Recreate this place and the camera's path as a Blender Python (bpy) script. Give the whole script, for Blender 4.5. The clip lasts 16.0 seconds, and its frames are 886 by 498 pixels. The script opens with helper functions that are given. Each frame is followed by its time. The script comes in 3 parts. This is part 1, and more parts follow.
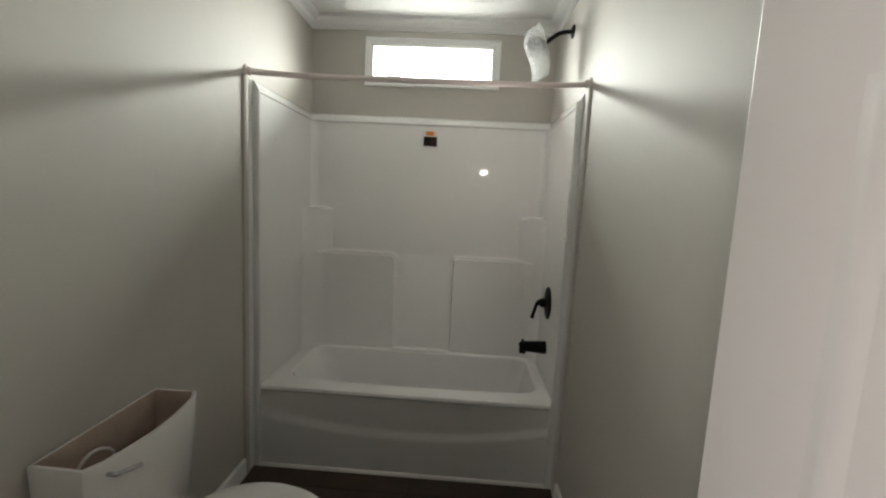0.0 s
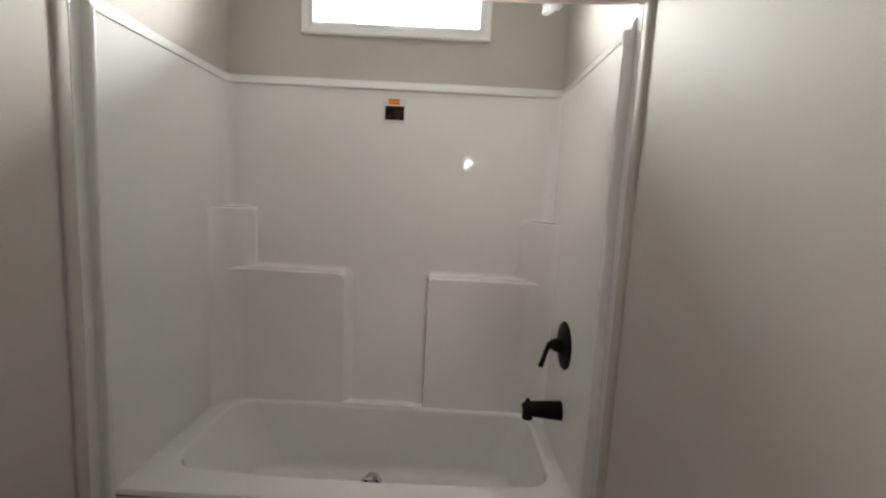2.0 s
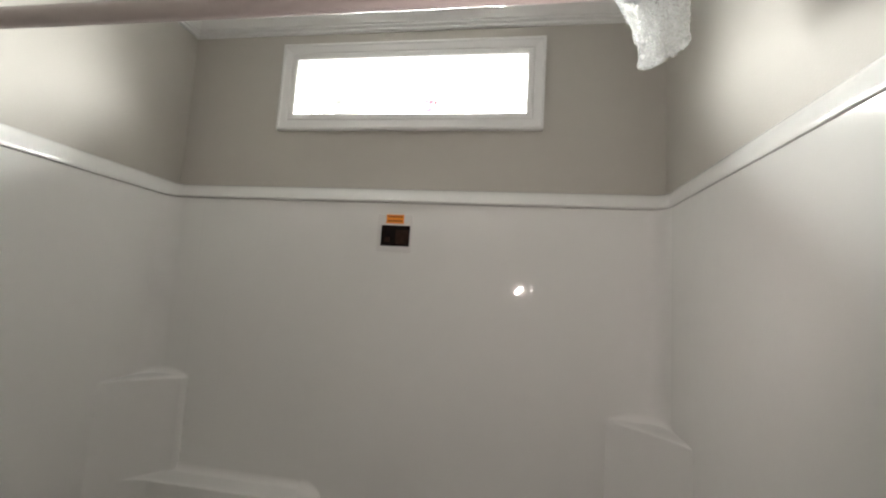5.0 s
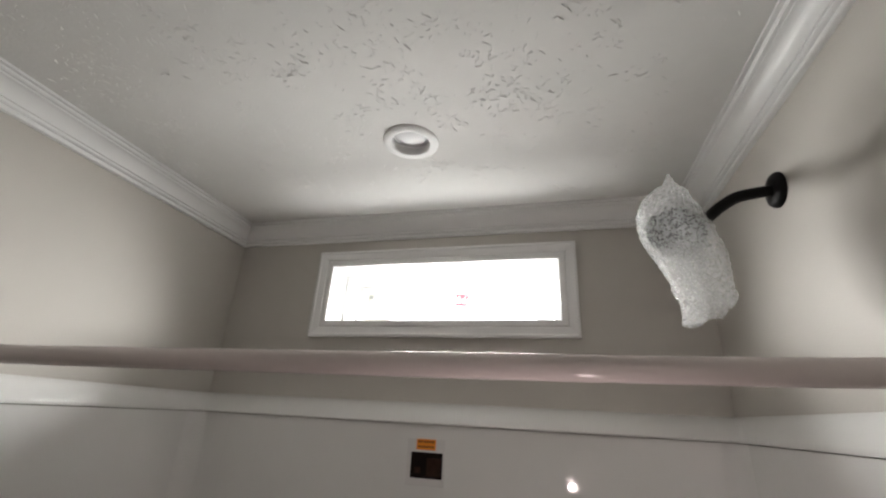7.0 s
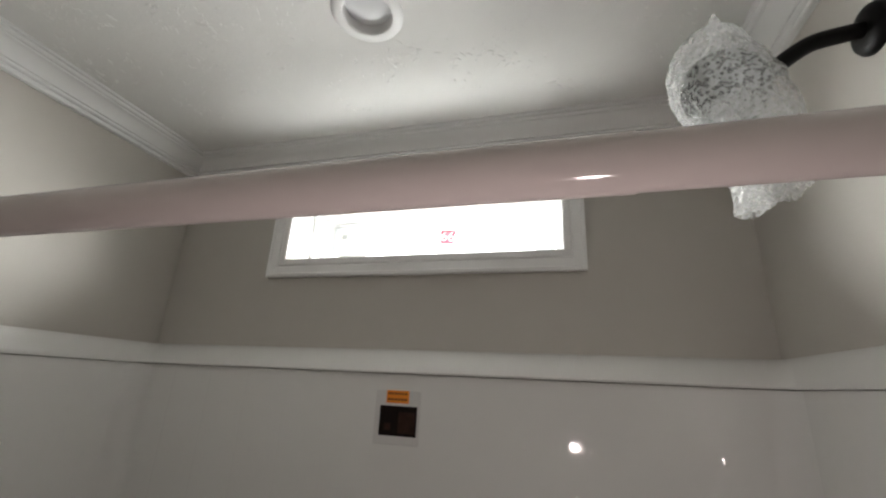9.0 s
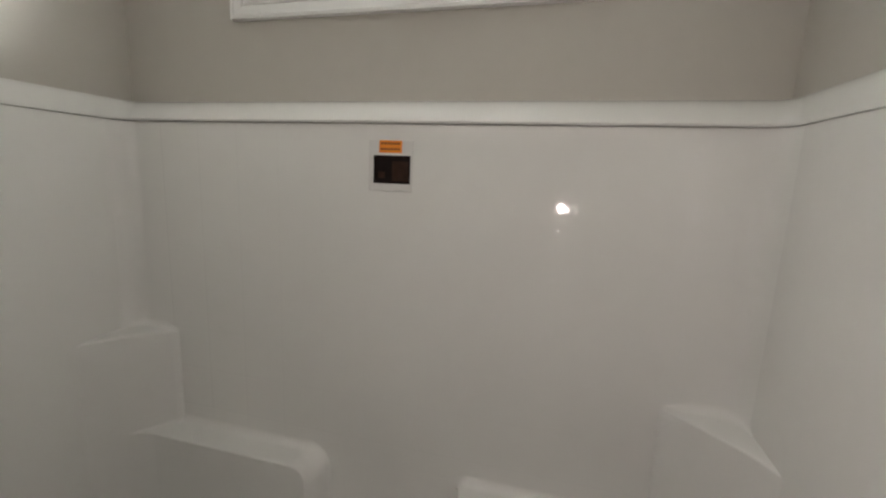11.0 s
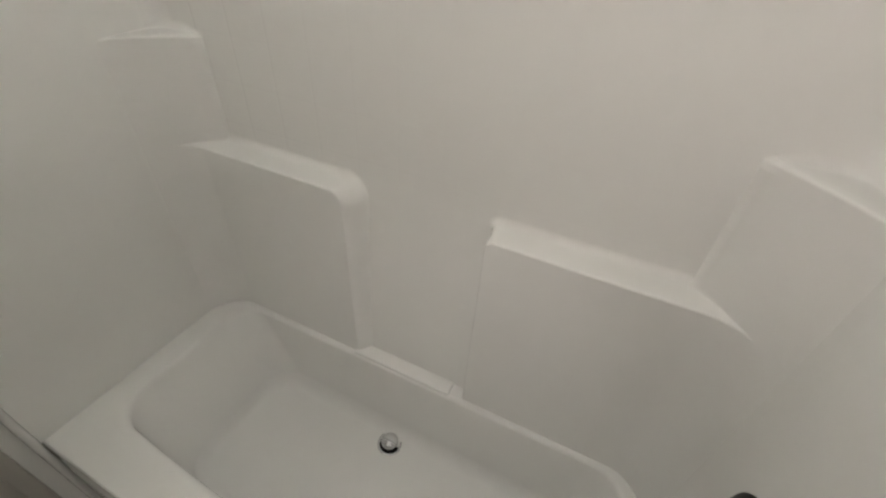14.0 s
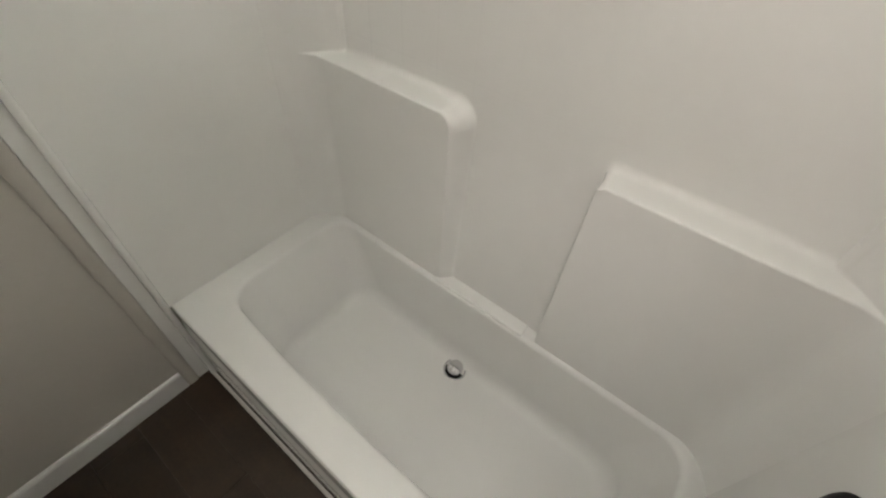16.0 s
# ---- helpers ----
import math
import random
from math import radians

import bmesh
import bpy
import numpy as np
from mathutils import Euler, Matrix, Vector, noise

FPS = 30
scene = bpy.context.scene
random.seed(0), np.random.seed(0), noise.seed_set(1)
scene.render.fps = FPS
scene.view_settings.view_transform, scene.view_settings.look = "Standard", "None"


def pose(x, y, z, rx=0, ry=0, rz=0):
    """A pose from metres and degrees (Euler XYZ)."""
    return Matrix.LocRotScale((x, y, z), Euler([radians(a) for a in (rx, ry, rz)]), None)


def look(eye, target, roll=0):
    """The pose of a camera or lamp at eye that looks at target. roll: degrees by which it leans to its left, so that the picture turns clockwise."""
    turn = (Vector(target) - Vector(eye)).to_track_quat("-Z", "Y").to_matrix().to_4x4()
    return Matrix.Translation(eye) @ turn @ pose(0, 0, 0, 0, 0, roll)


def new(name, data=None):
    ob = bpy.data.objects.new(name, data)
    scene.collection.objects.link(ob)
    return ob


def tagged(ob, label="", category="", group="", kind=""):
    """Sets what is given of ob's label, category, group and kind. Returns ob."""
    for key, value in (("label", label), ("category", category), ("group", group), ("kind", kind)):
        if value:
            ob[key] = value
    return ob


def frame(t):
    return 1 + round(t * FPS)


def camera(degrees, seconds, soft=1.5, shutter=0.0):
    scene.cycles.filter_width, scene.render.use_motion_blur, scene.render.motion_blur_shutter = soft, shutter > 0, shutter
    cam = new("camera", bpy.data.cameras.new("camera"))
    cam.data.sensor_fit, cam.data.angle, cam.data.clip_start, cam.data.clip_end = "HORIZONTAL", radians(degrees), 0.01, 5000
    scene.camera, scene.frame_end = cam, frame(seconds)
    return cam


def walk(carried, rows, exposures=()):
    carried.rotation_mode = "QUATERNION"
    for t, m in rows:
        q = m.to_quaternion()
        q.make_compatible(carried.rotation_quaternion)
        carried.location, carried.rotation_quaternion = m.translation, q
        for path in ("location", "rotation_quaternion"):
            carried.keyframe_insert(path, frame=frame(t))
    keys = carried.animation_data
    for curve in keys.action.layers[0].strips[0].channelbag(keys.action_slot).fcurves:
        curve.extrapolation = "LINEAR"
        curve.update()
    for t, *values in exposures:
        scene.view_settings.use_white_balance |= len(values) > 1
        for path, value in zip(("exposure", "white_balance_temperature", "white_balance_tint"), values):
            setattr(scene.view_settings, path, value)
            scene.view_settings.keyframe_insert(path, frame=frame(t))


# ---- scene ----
cam = camera(93.1, 16.0, 2.2)
PATH = [
    (0, (1.01, -1.971, 1.404), (0.92, 0.012, 1.164), 2.9),
    (0.5, (1.035, -1.728, 1.396), (0.961, 0.256, 1.155), 3.0),
    (1, (1.006, -1.52, 1.377), (0.938, 0.464, 1.135), 2.9),
    (1.5, (0.951, -1.382, 1.402), (0.916, 0.603, 1.155), 3.0),
    (2, (1.036, -1.212, 1.379), (1.021, 0.775, 1.148), 3.0),
    (2.5, (1.094, -1.033, 1.393), (1.103, 0.952, 1.148), 3.1),
    (3, (1.034, -0.838, 1.425), (1.034, 1.149, 1.193), 3.0),
    (3.2, (1.028, -0.77, 1.425), (0.994, 1.221, 1.238), 3.0),
    (5.3, (1.11, -0.454, 1.652), (0.765, 1.498, 1.914), 3.2),
    (5.5, (1.105, -0.458, 1.69), (0.746, 1.486, 1.994), 2.8),
    (6, (1.123, -0.439, 1.758), (0.697, 1.46, 2.222), 3.0),
    (6.5, (1.101, -0.468, 1.833), (0.649, 1.378, 2.455), 3.1),
    (7, (1.107, -0.465, 1.866), (0.617, 1.325, 2.611), 3.2),
    (7.5, (1.124, -0.444, 1.879), (0.611, 1.318, 2.674), 3.2),
    (8, (1.127, -0.364, 1.838), (0.589, 1.394, 2.623), 3.1),
    (8.5, (1.114, -0.264, 1.849), (0.579, 1.522, 2.571), 3.0),
    (9, (1.119, -0.208, 1.827), (0.593, 1.62, 2.444), 2.8),
    (11.3, (1.121, -0.15, 1.701), (0.616, 1.744, 1.304), 2.9),
    (11.5, (1.165, -0.111, 1.656), (0.528, 1.74, 1.247), 3.9),
    (12, (1.181, -0.13, 1.631), (0.498, 1.649, 1.022), 4.1),
    (12.5, (1.173, -0.121, 1.619), (0.487, 1.586, 0.835), 4.2),
    (13, (1.167, -0.091, 1.582), (0.486, 1.521, 0.614), 3.7),
    (13.5, (1.177, -0.083, 1.57), (0.52, 1.427, 0.435), 3.3),
    (14, (1.162, -0.049, 1.569), (0.547, 1.378, 0.31), 4.0),
    (14.5, (1.157, -0.051, 1.567), (0.556, 1.279, 0.2), 4.3),
    (15, (1.149, -0.039, 1.55), (0.528, 1.208, 0.115), 4.5),
    (15.5, (1.145, -0.068, 1.545), (0.462, 1.121, 0.09), 5.0),
    (16, (1.117, -0.09, 1.539), (0.326, 1.013, 0.071), 4.3),
]
EXPOSURES = [(0.0, 0.06, 6500, 5), (1.0, 0.20, 6500, 6), (2.5, 0.36, 6500, 10), (3.2, 0.32, 6500, 10), (5.3, -0.08, 6500, 10), (7.0, -0.66, 6500, 14),
             (9.2, -0.64, 6450, 11), (11.3, 0.18, 6550, 10), (12.5, 0.42, 6550, 11), (14.0, 0.76, 6550, 9), (15.5, 0.96, 6550, 8), (16.0, 1.0, 6550, 8)]
walk(cam, [(t, look(e, g, r)) for t, e, g, r in PATH], EXPOSURES)

# ---------------------------------------------------------------- plan, in metres
W = 1.524            # room width, wall to wall
YB = 0.763           # painted back wall
YP = 0.702           # moulded back panel of the tub unit
XL, XR = 0.034, 1.502  # moulded side panels
ZC = 2.492            # ceiling
RIM = 0.422          # tub rim
TOP = 1.903          # top of the moulded surround
YD = -2.20           # wall with the entry door
BLOCK_Y, BLOCK_Z = 0.632, 1.034
POST_Z = 1.304
WIN = (0.391, 1.131, 2.140, 2.325)  # clear window opening

# ---------------------------------------------------------------- light
world = bpy.data.worlds.new("sky")
scene.world = world
world.use_nodes = True
wt = world.node_tree
sky = wt.nodes.new("ShaderNodeTexSky")
sky.sky_type, sky.sun_disc = "NISHITA", False
sky.sun_elevation, sky.sun_rotation = radians(48), radians(200)
wt.links.new(sky.outputs[0], wt.nodes["Background"].inputs[0])
wt.nodes["Background"].inputs[1].default_value = 0.15


def lamp(name, kind, energy, m, color=(1, 1, 1), **more):
    data = bpy.data.lights.new(name, kind)
    data.energy, data.color = energy, color
    for key, value in more.items():
        setattr(data, key, value)
    ob = new(name, data)
    ob.matrix_world = m
    return ob


sun = lamp("sun", "SUN", 2.5, look((0, -6, 8), (0, 0, 0)), (1, 0.95, 0.88), angle=radians(0.6))
window_light = lamp("window_light", "AREA", 34.0, look((0.766, 0.962, 2.236), (0.766, 0.212, 1.59)), (0.99, 1.0, 0.955),
                    shape="RECTANGLE", size=0.58, size_y=0.11, spread=radians(142))
# added lamp above the sill brightens the ceiling like daylight bounced up
sill_light = lamp("sill_light", "AREA", 1.7, look((0.766, 0.862, 2.170), (0.766, 0.66, 2.44)), (0.97, 1.0, 0.965),
                  shape="RECTANGLE", size=0.64, size_y=0.07, spread=radians(160))
# unseen warm fill lamp added beyond the open doorway, slanting in on the door
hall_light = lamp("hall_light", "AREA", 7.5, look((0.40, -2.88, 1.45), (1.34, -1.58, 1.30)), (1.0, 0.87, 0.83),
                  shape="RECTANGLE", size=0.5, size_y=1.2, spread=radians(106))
# small warm fill lamps, fixed under rod and over tub, replacing a carried one
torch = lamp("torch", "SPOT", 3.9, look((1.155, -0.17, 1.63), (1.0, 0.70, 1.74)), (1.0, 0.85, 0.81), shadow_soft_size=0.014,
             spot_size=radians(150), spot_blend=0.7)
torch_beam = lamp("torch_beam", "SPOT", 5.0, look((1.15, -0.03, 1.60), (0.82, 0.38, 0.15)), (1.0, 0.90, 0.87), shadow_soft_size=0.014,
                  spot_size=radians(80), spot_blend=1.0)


# ---------------------------------------------------------------- materials
def material(name, color, rough=0.5, metal=0.0, spec=0.5, coat=0.0, vary=0.06, scale=3.0, grain=0.0, grain_scale=300.0, wear=0.0):
    """A principled surface whose colour drifts at a large and a small scale, with fine relief."""
    m = bpy.data.materials.new(name)
    m.use_nodes = True
    nt = m.node_tree
    n, ln = nt.nodes, nt.links
    b = n["Principled BSDF"]
    b.inputs["Roughness"].default_value, b.inputs["Metallic"].default_value = rough, metal
    b.inputs["Specular IOR Level"].default_value, b.inputs["Coat Weight"].default_value = spec, coat
    geo = n.new("ShaderNodeNewGeometry")
    big, small = n.new("ShaderNodeTexNoise"), n.new("ShaderNodeTexNoise")
    big.inputs["Scale"].default_value, small.inputs["Scale"].default_value = scale, scale * 14
    big.inputs["Detail"].default_value = 4
    for t in (big, small):
        ln.new(geo.outputs["Position"], t.inputs["Vector"])
    add = n.new("ShaderNodeMath")
    add.operation = "MULTIPLY_ADD"
    ln.new(small.outputs[0], add.inputs[0])
    add.inputs[1].default_value = 0.5
    ln.new(big.outputs[0], add.inputs[2])
    ramp = n.new("ShaderNodeMapRange")
    ramp.inputs[1].default_value, ramp.inputs[2].default_value = 0.45, 1.05
    ln.new(add.outputs[0], ramp.inputs[0])
    mix = n.new("ShaderNodeMix")
    mix.data_type = "RGBA"
    ln.new(ramp.outputs[0], mix.inputs[0])
    mix.inputs[6].default_value = (*[c * (1 - vary) for c in color], 1)
    mix.inputs[7].default_value = (*[min(1, c * (1 + vary)) for c in color], 1)
    ln.new(mix.outputs[2], b.inputs["Base Color"])
    if wear:
        rr = n.new("ShaderNodeMapRange")
        rr.inputs[1].default_value, rr.inputs[2].default_value = 0.4, 1.1
        rr.inputs[3].default_value, rr.inputs[4].default_value = rough, rough + wear
        ln.new(add.outputs[0], rr.inputs[0])
        ln.new(rr.outputs[0], b.inputs["Roughness"])
    if grain:
        fine, bump = n.new("ShaderNodeTexNoise"), n.new("ShaderNodeBump")
        fine.inputs["Scale"].default_value, fine.inputs["Detail"].default_value = grain_scale, 3
        ln.new(geo.outputs["Position"], fine.inputs["Vector"])
        bump.inputs["Strength"].default_value, bump.inputs["Distance"].default_value = grain, 0.002
        ln.new(fine.outputs[0], bump.inputs["Height"])
        ln.new(bump.outputs[0], b.inputs["Normal"])
    return m


WALL = material("greige_wall_paint", (0.505, 0.482, 0.442), 0.62, spec=0.35, vary=0.025, scale=1.2, grain=0.12, grain_scale=220)
TRIM = material("white_semigloss_paint", (0.80, 0.80, 0.79), 0.38, vary=0.02, grain=0.08, grain_scale=160)
DOOR = material("white_door_paint", (0.80, 0.79, 0.78), 0.42, vary=0.02, grain=0.06, grain_scale=120)
CHINA = material("white_vitreous_china", (0.80, 0.79, 0.77), 0.12, coat=0.5, vary=0.015, wear=0.05)
RAW_CHINA = material("unglazed_tank_inside", (0.42, 0.33, 0.27), 0.85, vary=0.12, scale=9, grain=0.3)
CHROME = material("polished_chrome", (0.62, 0.62, 0.63), 0.07, metal=1.0, vary=0.03)
BLACK = material("matte_black_metal", (0.006, 0.0055, 0.0055), 0.45, spec=0.1, vary=0.25, scale=20, grain=0.08)
ROD = material("white_coated_rod", (0.80, 0.71, 0.69), 0.09, vary=0.03, scale=6, grain=0.015, grain_scale=90)
CAULK = material("white_caulk", (0.74, 0.73, 0.70), 0.6, vary=0.05, scale=12, grain=0.3)
LENS = material("frosted_lamp_lens", (0.78, 0.79, 0.80), 0.25, vary=0.02)
RUBBER = material("grey_plastic", (0.55, 0.54, 0.52), 0.5, vary=0.05)
ORANGE = material("orange_sticker", (0.85, 0.28, 0.015), 0.5, vary=0.05)
INK = material("dark_ink", (0.25, 0.06, 0.01), 0.6, vary=0.05)
CARD = material("dark_brown_card", (0.012, 0.007, 0.006), 0.5, spec=0.12, vary=0.35, scale=28)
CARD_TAN = material("dim_picture_print", (0.034, 0.017, 0.012), 0.5, spec=0.12, vary=0.4, scale=50)
CLEARTAB = material("pale_label_backing", (0.72, 0.715, 0.70), 0.2, vary=0.02)
PINK = material("red_print", (0.62, 0.10, 0.14), 0.6, vary=0.06)
PAPER = material("pale_paper_label", (0.86, 0.85, 0.80), 0.8, vary=0.04, scale=30)
PAPER.node_tree.nodes["Principled BSDF"].inputs["Transmission Weight"].default_value = 0.012  # thin paper, lit from behind
PAPER.node_tree.nodes["Principled BSDF"].inputs["IOR"].default_value = 1.08
GREYPRINT = material("grey_print", (0.42, 0.43, 0.42), 0.7, vary=0.05)
GROUND = material("outside_ground", (0.20, 0.20, 0.12), 0.9, vary=0.3, scale=0.5)


def acrylic():
    """Glossy white fibreglass; a barely raised tile grid of 112 mm shows in its gloss alone."""
    m = material("white_gelcoat", (0.79, 0.79, 0.77), 0.35, spec=0.0, coat=1.0, vary=0.012, scale=1.5)
    nt = m.node_tree
    n, ln = nt.nodes, nt.links
    b = n["Principled BSDF"]
    geo = n.new("ShaderNodeNewGeometry")
    sep = n.new("ShaderNodeSeparateXYZ")
    ln.new(geo.outputs["Position"], sep.inputs[0])
    total = None

    def math_node(op, a, v):
        q = n.new("ShaderNodeMath")
        q.operation = op
        ln.new(a, q.inputs[0])
        if isinstance(v, float):
            q.inputs[1].default_value = v
        else:
            ln.new(v, q.inputs[1])
        return q.outputs[0]

    along = math_node("SUBTRACT", sep.outputs[0], sep.outputs[1])
    for axis, shift in ((along, 0.030), (sep.outputs[2], 0.072)):
        s = math_node("ADD", axis, 5.0 + shift)
        s = math_node("DIVIDE", s, 0.112)
        s = math_node("FRACT", s, 0.0)
        s = math_node("SUBTRACT", s, 0.5)
        s = math_node("ABSOLUTE", s, 0.0)
        s = math_node("SUBTRACT", s, 0.445)
        s = math_node("MAXIMUM", s, 0.0)
        s = math_node("MULTIPLY", math_node("MULTIPLY", s, s), 1.9)
        total = s if total is None else math_node("ADD", total, s)
    wob = n.new("ShaderNodeTexNoise")
    wob.inputs["Scale"].default_value = 7
    ln.new(geo.outputs["Position"], wob.inputs["Vector"])
    ripple = n.new("ShaderNodeTexNoise")
    ripple.inputs["Scale"].default_value = 34
    ln.new(geo.outputs["Position"], ripple.inputs["Vector"])
    wv = math_node("ADD", math_node("MULTIPLY", wob.outputs[0], 0.0014), math_node("MULTIPLY", ripple.outputs[0], 0.0017))
    total = math_node("MULTIPLY", total, math_node("GREATER_THAN", sep.outputs[1], 0.694))
    total = math_node("MULTIPLY", total, math_node("LESS_THAN", sep.outputs[2], 1.84))
    total = math_node("SUBTRACT", wv, total)
    total = math_node("MULTIPLY", total, math_node("GREATER_THAN", sep.outputs[2], 1.06))
    bump = n.new("ShaderNodeBump")
    bump.inputs["Strength"].default_value, bump.inputs["Distance"].default_value = 1.0, 0.17
    ln.new(total, bump.inputs["Height"])
    b.inputs["Coat Roughness"].default_value, b.inputs["Coat IOR"].default_value = 0.05, 1.5
    ln.new(bump.outputs[0], b.inputs["Coat Normal"])
    return m


def textured_ceiling():
    """White paint over stamped plaster: short raised strokes in patches."""
    m = material("stamped_ceiling_plaster", (0.76, 0.755, 0.735), 0.75, spec=0.25, vary=0.03, scale=1.5)
    nt = m.node_tree
    n, ln = nt.nodes, nt.links
    geo = n.new("ShaderNodeNewGeometry")
    lumps, fine, bump, add = n.new("ShaderNodeTexNoise"), n.new("ShaderNodeTexNoise"), n.new("ShaderNodeBump"), n.new("ShaderNodeMath")
    lumps.inputs["Scale"].default_value, fine.inputs["Scale"].default_value = 9, 170
    lumps.inputs["Detail"].default_value = 3
    for t in (lumps, fine):
        ln.new(geo.outputs["Position"], t.inputs["Vector"])
    add.operation = "MULTIPLY_ADD"
    ln.new(fine.outputs[0], add.inputs[0])
    add.inputs[1].default_value = 0.18
    ln.new(lumps.outputs[0], add.inputs[2])
    bump.inputs["Strength"].default_value, bump.inputs["Distance"].default_value = 0.6, 0.004
    ln.new(add.outputs[0], bump.inputs["Height"])
    ln.new(bump.outputs[0], n["Principled BSDF"].inputs["Normal"])
    return m


def plank_material():
    m = material("dark_brown_vinyl_plank", (0.030, 0.018, 0.010), 0.45, vary=0.4, scale=6, grain=0.15)
    nt = m.node_tree
    n, ln = nt.nodes, nt.links
    b = n["Principled BSDF"]
    src = b.inputs["Base Color"].links[0].from_socket
    geo, mapping, tex = n.new("ShaderNodeNewGeometry"), n.new("ShaderNodeMapping"), n.new("ShaderNodeTexNoise")
    mapping.inputs["Scale"].default_value = (3, 60, 3)
    ln.new(geo.outputs["Position"], mapping.inputs[0])
    ln.new(mapping.outputs[0], tex.inputs["Vector"])
    tex.inputs["Scale"].default_value, tex.inputs["Detail"].default_value = 1.0, 5
    info = n.new("ShaderNodeObjectInfo")
    add = n.new("ShaderNodeMath")
    ln.new(tex.outputs[0], add.inputs[0])
    ln.new(info.outputs["Random"], add.inputs[1])
    ramp = n.new("ShaderNodeMapRange")
    ramp.inputs[1].default_value, ramp.inputs[2].default_value = 0.2, 1.8
    ramp.inputs[3].default_value, ramp.inputs[4].default_value = 0.55, 1.5
    ln.new(add.outputs[0], ramp.inputs[0])
    mul = n.new("ShaderNodeVectorMath")
    mul.operation = "SCALE"
    ln.new(src, mul.inputs[0])
    ln.new(ramp.outputs[0], mul.inputs["Scale"])
    ln.new(mul.outputs[0], b.inputs["Base Color"])
    return m


def wrap_material():
    """Bubble-wrap film: clear with glossy blisters and a milky body."""
    m = bpy.data.materials.new("bubble_wrap_film")
    m.use_nodes = True
    n, ln = m.node_tree.nodes, m.node_tree.links
    out = n["Material Output"]
    b = n["Principled BSDF"]
    b.inputs["Base Color"].default_value = (0.94, 0.95, 0.95, 1)
    b.inputs["Roughness"].default_value, b.inputs["Specular IOR Level"].default_value = 0.14, 0.9
    geo, cells, fold = n.new("ShaderNodeNewGeometry"), n.new("ShaderNodeTexVoronoi"), n.new("ShaderNodeTexNoise")
    cells.feature = "SMOOTH_F1"
    cells.inputs["Scale"].default_value, fold.inputs["Scale"].default_value = 225, 30
    fold.inputs["Detail"].default_value = 4
    for t in (cells, fold):
        ln.new(geo.outputs["Position"], t.inputs["Vector"])
    add = n.new("ShaderNodeMath")
    add.operation = "SUBTRACT"
    ln.new(fold.outputs[0], add.inputs[0])
    ln.new(cells.outputs["Distance"], add.inputs[1])
    bump = n.new("ShaderNodeBump")
    bump.inputs["Strength"].default_value, bump.inputs["Distance"].default_value = 1.0, 0.009
    ln.new(add.outputs[0], bump.inputs["Height"])
    ln.new(bump.outputs[0], b.inputs["Normal"])
    clear, milk, mix, mix2 = n.new("ShaderNodeBsdfTransparent"), n.new("ShaderNodeBsdfTranslucent"), n.new("ShaderNodeMixShader"), n.new("ShaderNodeMixShader")
    gloss = n.new("ShaderNodeBsdfGlossy")
    gloss.inputs["Roughness"].default_value = 0.07
    ln.new(bump.outputs[0], gloss.inputs["Normal"])
    milk.inputs[0].default_value = (0.93, 0.94, 0.93, 1)
    mix.inputs[0].default_value = 0.45
    ln.new(b.outputs[0], mix.inputs[1])
    ln.new(milk.outputs[0], mix.inputs[2])
    shine = n.new("ShaderNodeMixShader")
    shine.inputs[0].default_value = 0.34
    ln.new(mix.outputs[0], shine.inputs[1])
    ln.new(gloss.outputs[0], shine.inputs[2])
    clearness = n.new("ShaderNodeMapRange")
    clearness.inputs[1].default_value, clearness.inputs[2].default_value = 0.1, 0.55
    clearness.inputs[3].default_value, clearness.inputs[4].default_value = 0.84, 0.50
    ln.new(cells.outputs["Distance"], clearness.inputs[0])
    ln.new(clearness.outputs[0], mix2.inputs[0])
    ln.new(shine.outputs[0], mix2.inputs[1])
    ln.new(clear.outputs[0], mix2.inputs[2])
    ln.new(mix2.outputs[0], out.inputs[0])
    return m


def glass_material():
    m = bpy.data.materials.new("window_glass")
    m.use_nodes = True
    b = m.node_tree.nodes["Principled BSDF"]
    b.inputs["Base Color"].default_value = (1, 1, 1, 1)
    b.inputs["Roughness"].default_value, b.inputs["Transmission Weight"].default_value = 0.0, 1.0
    b.inputs["IOR"].default_value = 1.45
    return m


GEL, CEIL, PLANK, WRAP, GLASS = acrylic(), textured_ceiling(), plank_material(), wrap_material(), glass_material()


# ---------------------------------------------------------------- mesh helpers
def part(name, bm, mat, parent=None, label="", smooth=False, m=None):
    me = bpy.data.meshes.new(name)
    if m is not None:
        bm.transform(m)
    bmesh.ops.recalc_face_normals(bm, faces=bm.faces)
    bm.to_mesh(me)
    bm.free()
    me.materials.append(mat)
    if smooth:
        me.shade_smooth()
        me.set_sharp_from_angle(angle=radians(40))
    ob = new(name, me)
    ob.parent = parent
    if label:
        ob["label"] = label
    return ob


def thing(name, label, category, at=(0, 0, 0), group="", kind=""):
    ob = new(name)
    ob.location = at
    ob.empty_display_size = 0.05
    bpy.context.view_layer.update()
    return tagged(ob, label, category, group, kind)


def under(ob, parent):
    """Attach a part built in world coordinates to a thing."""
    ob.parent = parent
    ob.matrix_parent_inverse = Matrix.Translation(parent.location).inverted()
    return ob


def piece(name, bm, mat, parent, label="", smooth=False, m=None):
    return under(part(name, bm, mat, None, label, smooth, m), parent)


